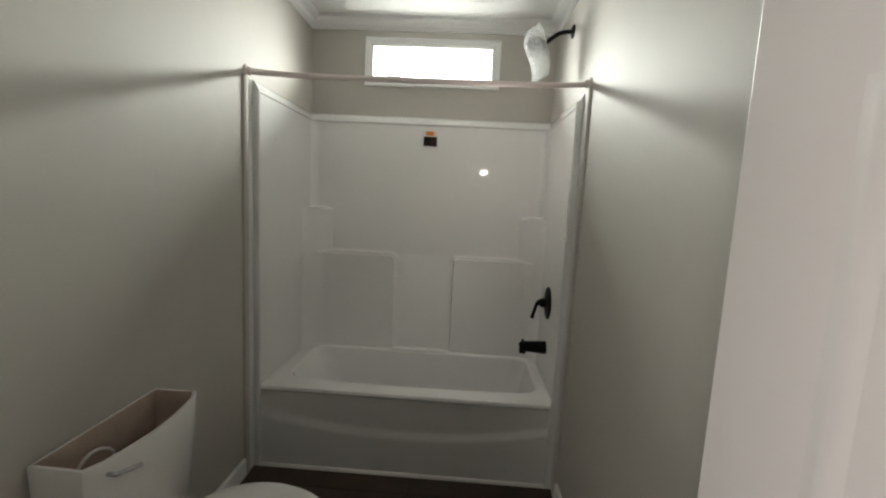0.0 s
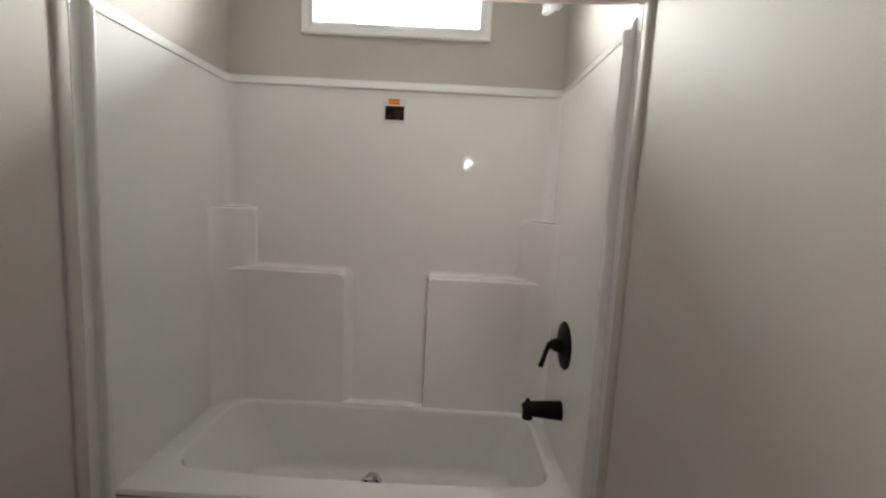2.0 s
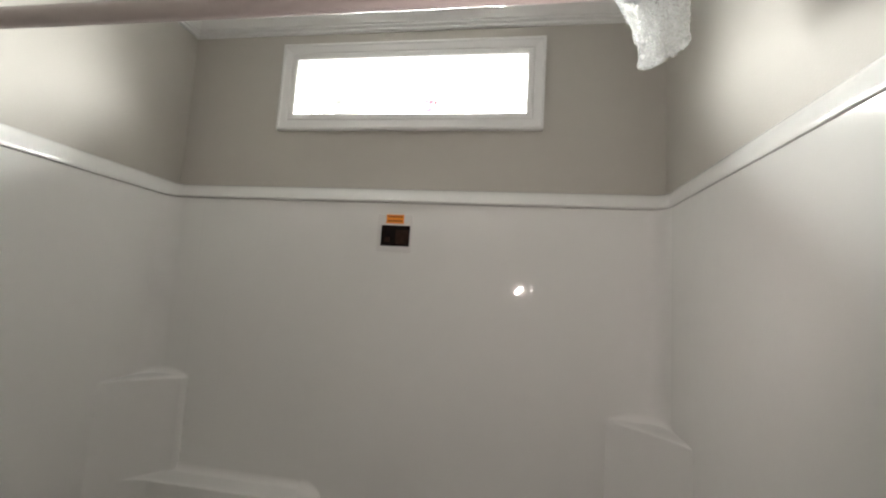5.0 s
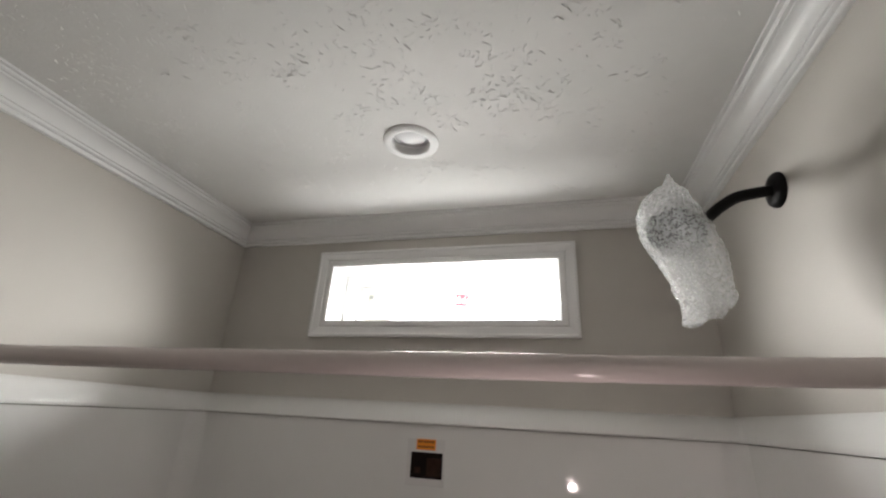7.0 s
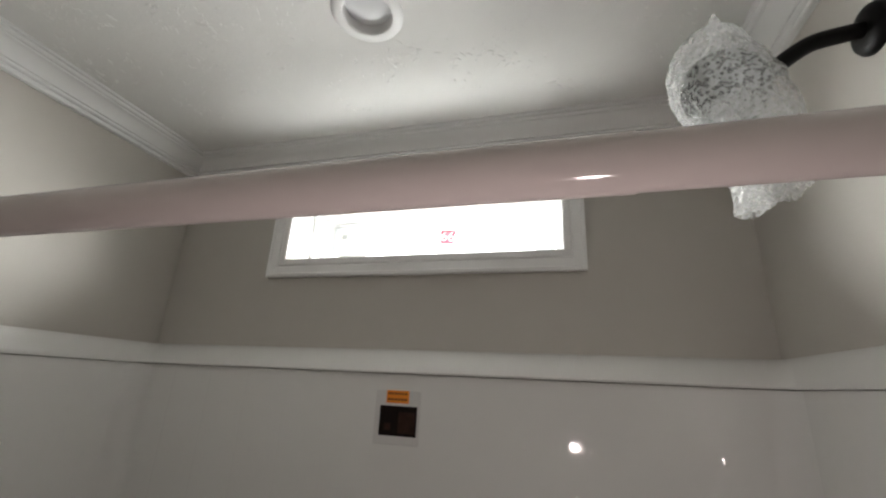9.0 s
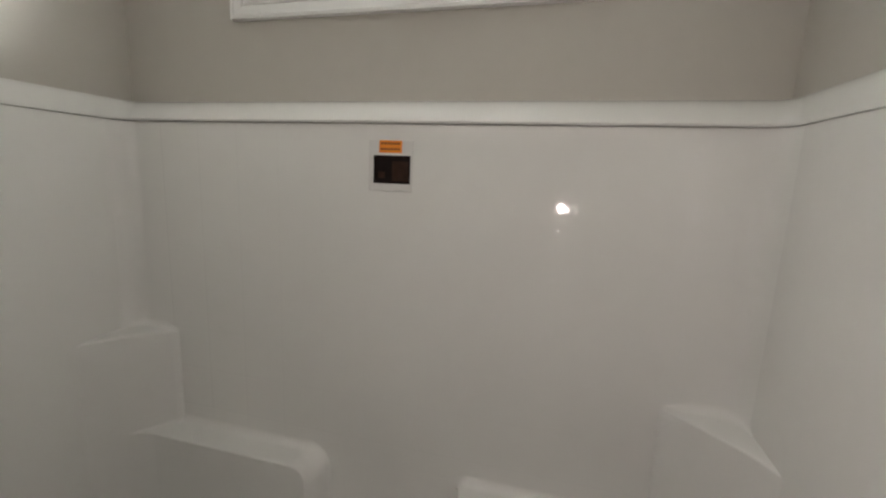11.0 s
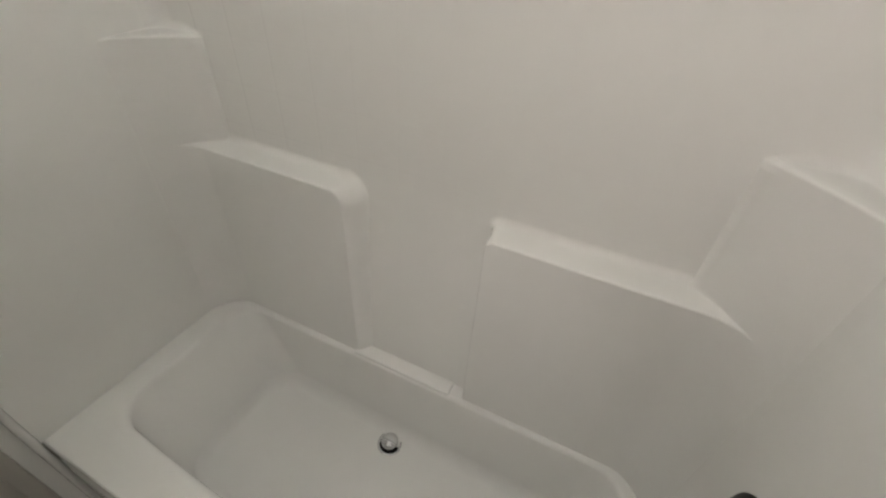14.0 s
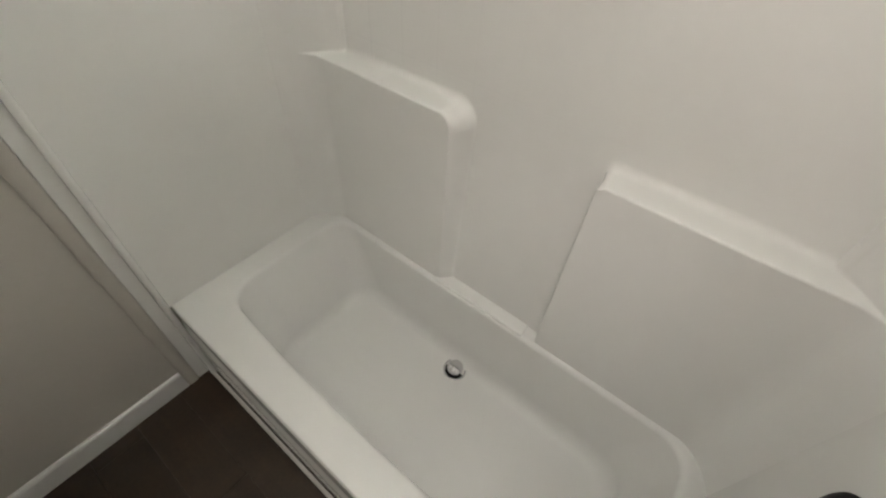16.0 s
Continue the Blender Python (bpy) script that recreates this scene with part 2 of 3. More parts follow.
def box(x0, x1, y0, y1, z0, z1, bevel=0.0, seg=2, bm=None):
    bm2 = bmesh.new()
    bmesh.ops.create_cube(bm2, size=1, matrix=Matrix.LocRotScale(((x0 + x1) / 2, (y0 + y1) / 2, (z0 + z1) / 2), None, (x1 - x0, y1 - y0, z1 - z0)))
    if bevel:
        bmesh.ops.bevel(bm2, geom=bm2.edges[:], offset=bevel, segments=seg, affect="EDGES", profile=0.5)
    if bm is None:
        return bm2
    me = bpy.data.meshes.new("tmp")
    bm2.to_mesh(me)
    bm2.free()
    bm.from_mesh(me)
    bpy.data.meshes.remove(me)
    return bm


def lathe(profile, n=40, m=None, cap=True):
    """Turn (radius, height) rows round z."""
    bm = bmesh.new()
    rings = []
    for r, z in profile:
        rings.append([bm.verts.new((r * math.cos(2 * math.pi * k / n), r * math.sin(2 * math.pi * k / n), z)) for k in range(n)])
    for a, b in zip(rings, rings[1:]):
        for k in range(n):
            bm.faces.new((a[k], a[(k + 1) % n], b[(k + 1) % n], b[k]))
    if cap:
        bm.faces.new(rings[0][::-1])
        bm.faces.new(rings[-1])
    if m is not None:
        bm.transform(m)
    return bm


def tube(points, radius, n=20, radii=None):
    """A round tube along points, capped."""
    bm = bmesh.new()
    pts = [Vector(p) for p in points]
    rings = []
    ref = Vector((0.13, 0.94, 0.31)).normalized()
    for i, p in enumerate(pts):
        d = (pts[min(i + 1, len(pts) - 1)] - pts[max(i - 1, 0)]).normalized()
        u = d.cross(ref).normalized()
        v = d.cross(u)
        r = radii[i] if radii else radius
        rings.append([bm.verts.new(p + (u * math.cos(2 * math.pi * k / n) + v * math.sin(2 * math.pi * k / n)) * r) for k in range(n)])
    for a, b in zip(rings, rings[1:]):
        for k in range(n):
            bm.faces.new((a[k], a[(k + 1) % n], b[(k + 1) % n], b[k]))
    bm.faces.new(rings[0][::-1])
    bm.faces.new(rings[-1])
    return bm


def smooth_path(points, steps=8):
    """A Catmull-Rom line through points."""
    p = [Vector(q) for q in points]
    p = [2 * p[0] - p[1]] + p + [2 * p[-1] - p[-2]]
    out = []
    for i in range(1, len(p) - 2):
        for s in range(steps):
            t = s / steps
            out.append(0.5 * (2 * p[i] + (p[i + 1] - p[i - 1]) * t + (2 * p[i - 1] - 5 * p[i] + 4 * p[i + 1] - p[i + 2]) * t * t
                              + (3 * p[i] - p[i - 1] - 3 * p[i + 1] + p[i + 2]) * t ** 3))
    out.append(p[-2])
    return out


def extrude_profile(profile, a, b, axis):
    """A closed (u, v) outline carried from a to b along 'x' or 'y'; u goes across, v goes up."""
    bm = bmesh.new()
    put = (lambda s, u, v: (s, u, v)) if axis == "x" else (lambda s, u, v: (u, s, v))
    r0 = [bm.verts.new(put(a if not isinstance(a, list) else a[i], u, v)) for i, (u, v) in enumerate(profile)]
    r1 = [bm.verts.new(put(b if not isinstance(b, list) else b[i], u, v)) for i, (u, v) in enumerate(profile)]
    n = len(profile)
    for k in range(n):
        bm.faces.new((r0[k], r0[(k + 1) % n], r1[(k + 1) % n], r1[k]))
    bm.faces.new(r0[::-1])
    bm.faces.new(r1)
    return bm


def grid_mesh(rows):
    """A sheet from rows of points."""
    bm = bmesh.new()
    vs = [[bm.verts.new(p) for p in row] for row in rows]
    for a, b in zip(vs, vs[1:]):
        for k in range(len(a) - 1):
            bm.faces.new((a[k], a[k + 1], b[k + 1], b[k]))
    return bm


def structure(name, bm, mat, label, category, smooth=False):
    return tagged(part(name, bm, mat, None, "", smooth), label, category, kind="structure")


# ---------------------------------------------------------------- room shell
structure("wall_west", box(-0.11, 0, YD, YB + 0.20, -0.1, ZC + 0.1), WALL, "plain greige painted drywall beside the toilet and tub", "wall")
structure("wall_east", box(W, W + 0.11, YD, YB + 0.20, -0.1, ZC + 0.1), WALL, "plain greige painted drywall beside the bathroom door", "wall")
bm = bmesh.new()
wx0, wx1, wz0, wz1 = WIN[0] - 0.012, WIN[1] + 0.012, WIN[2] - 0.012, WIN[3] + 0.012
box(0, wx0, YB, YB + 0.20, -0.1, ZC + 0.1, bm=bm)
box(wx1, W, YB, YB + 0.20, -0.1, ZC + 0.1, bm=bm)
box(wx0, wx1, YB, YB + 0.20, -0.1, wz0, bm=bm)
box(wx0, wx1, YB, YB + 0.20, wz1, ZC + 0.1, bm=bm)
structure("wall_north", bm, WALL, "greige painted drywall over the tub around a transom window", "wall")
bm = bmesh.new()
dx0, dx1, dz = 0.735, 1.462, 2.05
box(0, dx0, YD - 0.11, YD, -0.1, ZC + 0.1, bm=bm)
box(dx1, W, YD - 0.11, YD, -0.1, ZC + 0.1, bm=bm)
box(dx0, dx1, YD - 0.11, YD, dz, ZC + 0.1, bm=bm)
structure("wall_south", bm, WALL, "greige painted drywall with an open doorway", "wall")
LX, LY, LH = 0.788, 0.345, 0.046
bm = bmesh.new()
box(-0.11, LX - LH, YD - 0.11, YB + 0.20, ZC, ZC + 0.1, bm=bm)
box(LX + LH, W + 0.11, YD - 0.11, YB + 0.20, ZC, ZC + 0.1, bm=bm)
box(LX - LH, LX + LH, YD - 0.11, LY - LH, ZC, ZC + 0.1, bm=bm)
box(LX - LH, LX + LH, LY + LH, YB + 0.20, ZC, ZC + 0.1, bm=bm)
rng = random.Random(7)
verts, faces = [], []
for c in range(560):
    cx, cy = rng.uniform(0.04, W - 0.04), 0.66 - 1.3 * rng.random() ** 0.7
    lead, fan = rng.uniform(0, math.pi), rng.choice((0.15, 0.3, 0.9))
    for k in range(rng.randint(3, 18)):
        a = lead + rng.gauss(0, fan)
        x, y = cx + rng.gauss(0, 0.020), cy + rng.gauss(0, 0.020)
        if math.hypot(x - LX, y - LY) < 0.085 or not 0.06 < x < W - 0.06 or y > YB - 0.07:
            continue
        size = rng.choice((0.35, 0.35, 0.6, 1, 1.5))
        half, wide, tall = rng.uniform(0.0025, 0.0065) * size, rng.uniform(0.0006, 0.0010) * (0.7 + 0.3 * size), rng.uniform(0.0008, 0.0015) * (0.7 + 0.3 * size)
        ux, uy = math.cos(a), math.sin(a)
        bend = rng.uniform(-0.25, 0.25)
        q = len(verts)
        for t, f in ((-1, 0.3), (-0.3, 1.0), (0.4, 0.8), (1, 0.25)):
            mx, my = x + ux * t * half - uy * bend * half * t * t, y + uy * t * half + ux * bend * half * t * t
            verts += [(mx - uy * wide * f, my + ux * wide * f, ZC), (mx, my, ZC - tall * f), (mx + uy * wide * f, my - ux * wide * f, ZC)]
        for g in range(3):
            o = q + 3 * g
            faces += [(o, o + 1, o + 4, o + 3), (o + 1, o + 2, o + 5, o + 4)]
ridge = bpy.data.meshes.new("tmp")
ridge.from_pydata(verts, [], faces)
bm.from_mesh(ridge)
bpy.data.meshes.remove(ridge)
structure("ceiling", bm, CEIL, "white ceiling of stamped textured plaster", "ceiling")
bm = bmesh.new()
box(-0.11, 0, -3.6, YD - 0.11, -0.1, ZC + 0.1, bm=bm)
box(W, W + 0.11, -3.6, YD - 0.11, -0.1, ZC + 0.1, bm=bm)
box(-0.11, W + 0.11, -3.7, -3.6, -0.1, ZC + 0.1, bm=bm)
box(-0.11, W + 0.11, -3.7, YD - 0.11, ZC, ZC + 0.1, bm=bm)
structure("wall_hall", bm, WALL, "plain greige painted walls of the hall outside", "wall")
glow = bpy.data.materials.new("bright_overcast_sky")
glow.use_nodes = True
emit = glow.node_tree.nodes.new("ShaderNodeEmission")
emit.inputs[0].default_value, emit.inputs[1].default_value = (0.93, 0.98, 1.0, 1), 3.0
glow.node_tree.links.new(emit.outputs[0], glow.node_tree.nodes["Material Output"].inputs[0])
structure("backdrop", box(-120, 120, 60, 60.5, -1, 160), glow, "bright white overcast sky beyond the window", "sky")
structure("ground", box(-600, 600, -600, 800, -0.3, -0.102), GROUND, "grassy ground outside the window", "ground")

# floor: a slab with planks laid on it further down
floor = structure("floor", box(-0.11, W + 0.11, -3.7, YB, -0.1, -0.006), PLANK, "dark brown wood-look vinyl plank floor", "floor")


# crown moulding, mitred at the corners
def crown_outline():
    h, d = 0.074, 0.056
    pts = [(0, 0), (0.0075, 0), (0.0105, 0.0015), (0.0115, 0.0050), (0.0100, 0.0085), (0.0065, 0.0100), (0.0065, 0.0125), (0.0120, 0.0135), (0.0150, 0.0160), (0.0150, 0.0190),
           (0.0115, 0.0215), (0.0095, 0.0220), (0.0095, 0.0240), (0.0145, 0.0245)]
    for k in range(9):
        a = math.pi / 2 * k / 8
        pts.append((0.0150 + 0.0255 * (0.40 * k / 8 + 0.60 * (1 - math.cos(a))), 0.0250 + 0.0310 * (0.40 * k / 8 + 0.60 * math.sin(a))))
    pts += [(0.0405, 0.0585), (0.0470, 0.0590), (0.0500, 0.0620), (0.0500, 0.0655), (0.0475, 0.0675), (d, 0.0685), (d, h), (0, h)]
    return [(u, ZC - h + v) for u, v in pts]


prof = crown_outline()
structure("trim_crown_north", extrude_profile([(YB - u, v) for u, v in prof], [u for u, v in prof], [W - u for u, v in prof], "x"), TRIM,
          "white crown moulding over the window wall", "crown moulding")
structure("trim_crown_west", extrude_profile([(u, v) for u, v in prof], YD, [YB - u for u, v in prof], "y"), TRIM,
          "white crown moulding along the greige wall", "crown moulding")
structure("trim_crown_east", extrude_profile([(W - u, v) for u, v in prof], YD, [YB - u for u, v in prof], "y"), TRIM,
          "white crown moulding along the greige wall", "crown moulding")
base = [(0, 0), (0.013, 0), (0.013, 0.078), (0.010, 0.086), (0.005, 0.090), (0, 0.090)]
structure("baseboard_west", extrude_profile(base, YD, -0.098, "y"), TRIM, "white painted baseboard along the toilet wall", "baseboard")
structure("baseboard_east", extrude_profile([(W - u, v) for u, v in base], YD + 0.02, -0.098, "y"), TRIM, "white painted baseboard along the door wall", "baseboard")


# low rounded battens, painted with the wall, beside the edge of the tub unit
def batten(x, side):
    pts = [(x, -0.098), (x, -0.0585)]
    for k in range(9):
        a = math.pi * k / 8
        pts.append((x + side * (0.007 + 0.008 * math.sin(a)), -0.0783 + 0.0197 * math.cos(a)))
    bm = bmesh.new()
    r0 = [bm.verts.new((u, v, 0.0)) for u, v in pts]
    r1 = [bm.verts.new((u, v, 1.905)) for u, v in pts]
    for k in range(len(pts)):
        bm.faces.new((r0[k], r0[(k + 1) % len(pts)], r1[(k + 1) % len(pts)], r1[k]))
    bm.faces.new(r0)
    bm.faces.new(r1)
    return bm


structure("trim_batten_west", batten(0, 1), WALL, "greige painted batten beside the tub unit's edge", "trim strip", True)
structure("trim_batten_east", batten(W, -1), WALL, "greige painted batten beside the tub unit's edge", "trim strip", True)

# ---------------------------------------------------------------- window
win = thing("window_1", "white fixed transom window with blown-out daylight behind", "window", (0.757, YB, 2.085), kind="structure")


def frame_ring(x0, x1, z0, z1, width, outline):
    """A mitred picture frame: outline rows are (share of width from the inner edge, y)."""
    bm = bmesh.new()
    loops = []
    for s, y in outline:
        o = width * s
        loops.append([bm.verts.new(p) for p in ((x0 - o, y, z0 - o), (x1 + o, y, z0 - o), (x1 + o, y, z1 + o), (x0 - o, y, z1 + o))])
    n = len(loops)
    for i in range(n):
        a, b = loops[i], loops[(i + 1) % n]
        for k in range(4):
            bm.faces.new((a[k], a[(k + 1) % 4], b[(k + 1) % 4], b[k]))
    return bm


x0, x1, z0, z1 = WIN
piece("casing", frame_ring(x0, x1, z0, z1, 0.052, [(0, YB), (0, YB - 0.010), (0.08, YB - 0.013), (0.32, YB - 0.013), (0.40, YB - 0.010), (0.46, YB - 0.013),
                                                   (0.80, YB - 0.017), (0.86, YB - 0.020), (1.0, YB - 0.018), (1.0, YB)]), TRIM, win)
piece("jamb", frame_ring(x0, x1, z0, z1, 0.011, [(0, YB), (0, 0.856), (1, 0.856), (1, YB)]), TRIM, win)
# the vinyl unit behind the jamb: a stepped frame, a glazing bead and the glass set well back
piece("window_frame", frame_ring(x0 + 0.010, x1 - 0.006, z0 + 0.008, z1 - 0.008, 0.017,
                                 [(0, 0.860), (0.12, 0.857), (1, 0.857), (1, 0.960), (-0.30, 0.960), (-0.30, 0.902), (0, 0.902)]), TRIM, win)
piece("glazing_bead", frame_ring(x0 + 0.026, x1 - 0.018, z0 + 0.020, z1 - 0.022, 0.012,
                                 [(0, 0.934), (0.3, 0.928), (1, 0.924), (1, 0.955), (0, 0.955)]), TRIM, win)
piece("weep_slot", box(0.432, 0.530, 0.9235, 0.926, z1 - 0.0205, z1 - 0.0185), GREYPRINT, win, "thin grey slot in the frame head")
pane = piece("pane", box(x0 + 0.022, x1 - 0.014, 0.943, 0.947, z0 + 0.016, z1 - 0.018), GLASS, win)
pane.visible_shadow = False


def text_mesh(body, size, depth=0.0004):
    curve = bpy.data.curves.new("digits", "FONT")
    curve.body, curve.size, curve.extrude, curve.align_x, curve.align_y = body, size, depth, "CENTER", "CENTER"
    ob = new("digits", curve)
    bpy.context.view_layer.update()
    me = bpy.data.meshes.new_from_object(ob.evaluated_get(bpy.context.evaluated_depsgraph_get()))
    bm = bmesh.new()
    bm.from_mesh(me)
    bpy.data.objects.remove(ob)
    bpy.data.curves.remove(curve)
    bpy.data.meshes.remove(me)
    return bm


stick = thing("window_sticker", "small red sticker printed 66 on the window glass", "sticker", (0.801, 0.9427, 2.23))
mm = Matrix.Translation((0.801, 0.9422, 2.252)) @ pose(0, 0, 0, 90, 0, 0) @ pose(0, 0, 0, 0, 0, -5)
bm = bmesh.new()
bmesh.ops.create_cube(bm, size=1, matrix=Matrix.Diagonal((0.046, 0.044, 0.0010, 1)))
piece("backing", bm, PINK, stick, "", m=mm)
piece("number", text_mesh("66", 0.044), TRIM, stick, "white digits 66", m=mm @ Matrix.Translation((0, 0.001, 0.0009)))
tag = thing("paper_label", "pale paper rating label with grey print on the window glass", "label", (0.49, 0.9427, 2.17))
piece("sheet", box(0.441, 0.540, 0.9418, 0.9428, z0 + 0.022, 2.283), PAPER, tag)
bm = bmesh.new()
box(0.448, 0.464, 0.9411, 0.9418, 2.262, 2.275, bm=bm)
for k in range(6):
    box(0.452, 0.452 + 0.055 + 0.02 * (k % 2), 0.9411, 0.9418, 2.250 - k * 0.012, 2.2515 - k * 0.012, bm=bm)
piece("print", bm, GREYPRINT, tag, "grey bars of fine print")


# ---------------------------------------------------------------- tub and shower unit
unit = thing("tub_shower_unit", "glossy white one-piece fibreglass bathtub with moulded shower surround", "bathtub", (W / 2, 0.35, 0))


def ledge(sd, depth):
    """How far the face has stepped back, by the distance past a moulded edge: rounded nose, nearly level top, soft inner corner."""
    r, rc = 0.005, min(0.020, depth * 0.40)
    if sd < -0.010:
        return 0.0
    if sd < -0.004:
        return min(depth, r - math.sqrt(max(0.0, r * r - (sd + 0.010) ** 2)))
    if sd < 0:
        return min(depth, r + (depth - rc - r) * (sd + 0.004) / 0.004) if depth > r + rc else min(depth, r)
    if sd < rc:
        return min(depth, max(min(r, depth), depth - rc + math.sqrt(max(0.0, rc * rc - (rc - sd) ** 2))))
    return depth


def block_step(x, z, left, depth):
    """Step back past a shelf block: a crisp level top, a rounded upper corner and a softly drafted side."""
    dx = (x - 0.602) if left else (0.955 - x)
    dz, r = z - BLOCK_Z, (0.050 if left else 0.024)
    ax, az = dx + r, dz + r
    if ax > 0 and az > 0:
        sd, w = math.hypot(ax, az) - r, math.atan2(ax, az) / (math.pi / 2)
    else:
        sd, w = max(dx, dz), (1.0 if dx > dz else 0.0)
    t = min(1.0, max(0.0, (sd + 0.010) / (0.034 if left else 0.006)))
    return (1 - w) * ledge(sd, depth) + w * depth * (0.4 * t + 0.6 * t * t * (3 - 2 * t))


def panel_y(x, z):
    r = 0.045
    edge = min(x - XL, XR - x)
    y = YP if edge >= r else YP - (r - math.sqrt(max(0.0, r * r - (r - edge) ** 2)))
    if z < BLOCK_Z:
        y = min(y, YP - 0.035 * (BLOCK_Z - z) / (BLOCK_Z - RIM))
    best = y
    for left in (True, False):
        front = BLOCK_Y
        d = y - front
        if d > 0:
            best = min(best, front + block_step(x, z, left, d))
    diag = 0.564 + edge * 1.03 - 0.028 * math.exp(-edge / 0.014)
    if diag < y:
        post = diag + ledge(z - POST_Z, y - diag)
        k = max(0.040 - abs(best - post), 0.0) / 0.040
        best = min(best, post) - k * k * 0.040 * 0.25 * min(1, max(0, (POST_Z - z) / 0.02))
    return best


def spread(a, b, coarse, marks):
    """Steps from a to b, fine round the marks."""
    vals = set(round(float(v), 4) for v in np.linspace(a, b, int((b - a) / coarse) + 1))
    for c, half, fine in marks:
        for v in np.arange(c - half, c + half, fine):
            if a < v < b:
                vals.add(round(float(v), 4))
    return sorted(vals)


zs = spread(RIM, 1.8454, 0.02, [(BLOCK_Z, 0.06, 0.006), (BLOCK_Z, 0.040, 0.0013), (POST_Z, 0.040, 0.0013)])
xs = spread(XL, XR, 0.02, [(0.60, 0.06, 0.006), (0.945, 0.06, 0.006), (0.61, 0.07, 0.0022), (0.955, 0.014, 0.0007), (XL + 0.02, 0.03, 0.003), (XR - 0.02, 0.03, 0.003),
                           (XL + 0.10, 0.08, 0.006), (XR - 0.10, 0.08, 0.006)])
piece("back_panel", grid_mesh([[(x, panel_y(x, z), z) for x in xs] for z in zs]), GEL, unit, "", True)
for name, x in (("side_panel", XL), ("side_panel", XR)):
    rows = []
    for z in zs:
        ye = panel_y(x, z)
        rows.append([(x, -0.02 + (ye + 0.02) * k / 14, z) for k in range(15)])
    piece(name, grid_mesh(rows), GEL, unit, "", True)

# rolled lip round the top of the surround
lip = [(0.058, 1.8465), (0.070, 1.8475), (0.072, 1.8515), (0.069, 1.858), (0.055, 1.876), (0.036, 1.890), (0.015, 1.899), (0.0, TOP)]
rows = []
sx = XL / 0.062
for d, z in lip:
    s, e = d * sx, d * (W - XR) / 0.062
    row = [(s, -0.02, z)] + [(s, -0.02 + (YB - d - 0.03 + 0.02) * k / 8, z) for k in range(1, 9)]
    for k in range(1, 7):
        a = math.pi / 2 * k / 6
        row.append((s + 0.03 * (1 - math.cos(a)), YB - d - 0.03 + 0.03 * math.sin(a), z))
    row += [(s + 0.03 + (W - e - s - 0.06) * k / 10, YB - d, z) for k in range(1, 10)]
    for k in range(0, 6):
        a = math.pi / 2 * k / 6
        row.append((W - e - 0.03 + 0.03 * math.sin(a), YB - d - 0.03 + 0.03 * math.cos(a), z))
    row += [(W - e, YB - d - 0.03 - (YB - d - 0.03 + 0.02) * k / 8, z) for k in range(0, 9)]
    rows.append(row)
piece("top_lip", grid_mesh(rows), GEL, unit, "", True)

piece("soap_ledge", box(0.580, 0.923, 0.6225, 0.700, RIM - 0.008, RIM + 0.007, 0.006, 3), GEL, unit, "", True)

# front posts and nailing flanges of the surround
for x_in, x_wall in ((0.042, 0.0), (W - 0.042, W)):
    side = 1 if x_wall == 0.0 else -1
    xa, xb = sorted((x_wall + side * 0.002, x_in))
    piece("front_post", box(xa, xb, -0.022, -0.002, 0.0, 1.862, 0.009, 4), GEL, unit, "", True)
    xa, xb = sorted((x_wall, x_wall + side * 0.011))
    piece("flange", box(xa, xb, -0.058, -0.016, 0.0, 1.900, 0.002, 1), GEL, unit)


# the lip's ends are closed above the posts
for x_wall, side, wide in ((0.0, 1, XL), (W, -1, W - XR)):
    bm = bmesh.new()
    pts = [(0.0, 1.840)] + [(d * wide / 0.062, z) for d, z in [(0.058, 1.840)] + lip] 
    r0, r1 = [[bm.verts.new((x_wall + side * (u + 0.0005), y, v)) for u, v in pts] for y in (-0.0215, 0.012)]
    for k in range(len(pts)):
        bm.faces.new((r0[k], r0[(k + 1) % len(pts)], r1[(k + 1) % len(pts)], r1[k]))
    bm.faces.new(r0)
    bm.faces.new(r1)
    piece("lip_end", bm, GEL, unit)


def round_rect(x0, x1, y0, y1, r, z, n=14, per=10):
    """A loop of points round a rectangle with round corners, the same count for every size."""
    pts = []
    corners = ((x1 - r, y1 - r, 0), (x0 + r, y1 - r, 90), (x0 + r, y0 + r, 180), (x1 - r, y0 + r, 270))
    for c, (cx, cy, a0) in enumerate(corners):
        for k in range(n + 1):
            a = radians(a0 + 90 * k / n)
            pts.append(Vector((cx + r * math.cos(a), cy + r * math.sin(a), z)))
        nx, ny, na = corners[(c + 1) % 4]
        end = Vector((nx + r * math.cos(radians(na)), ny + r * math.sin(radians(na)), z))
        start = pts[-1]
        for k in range(1, per):
            pts.append(start.lerp(end, k / per))
    return pts


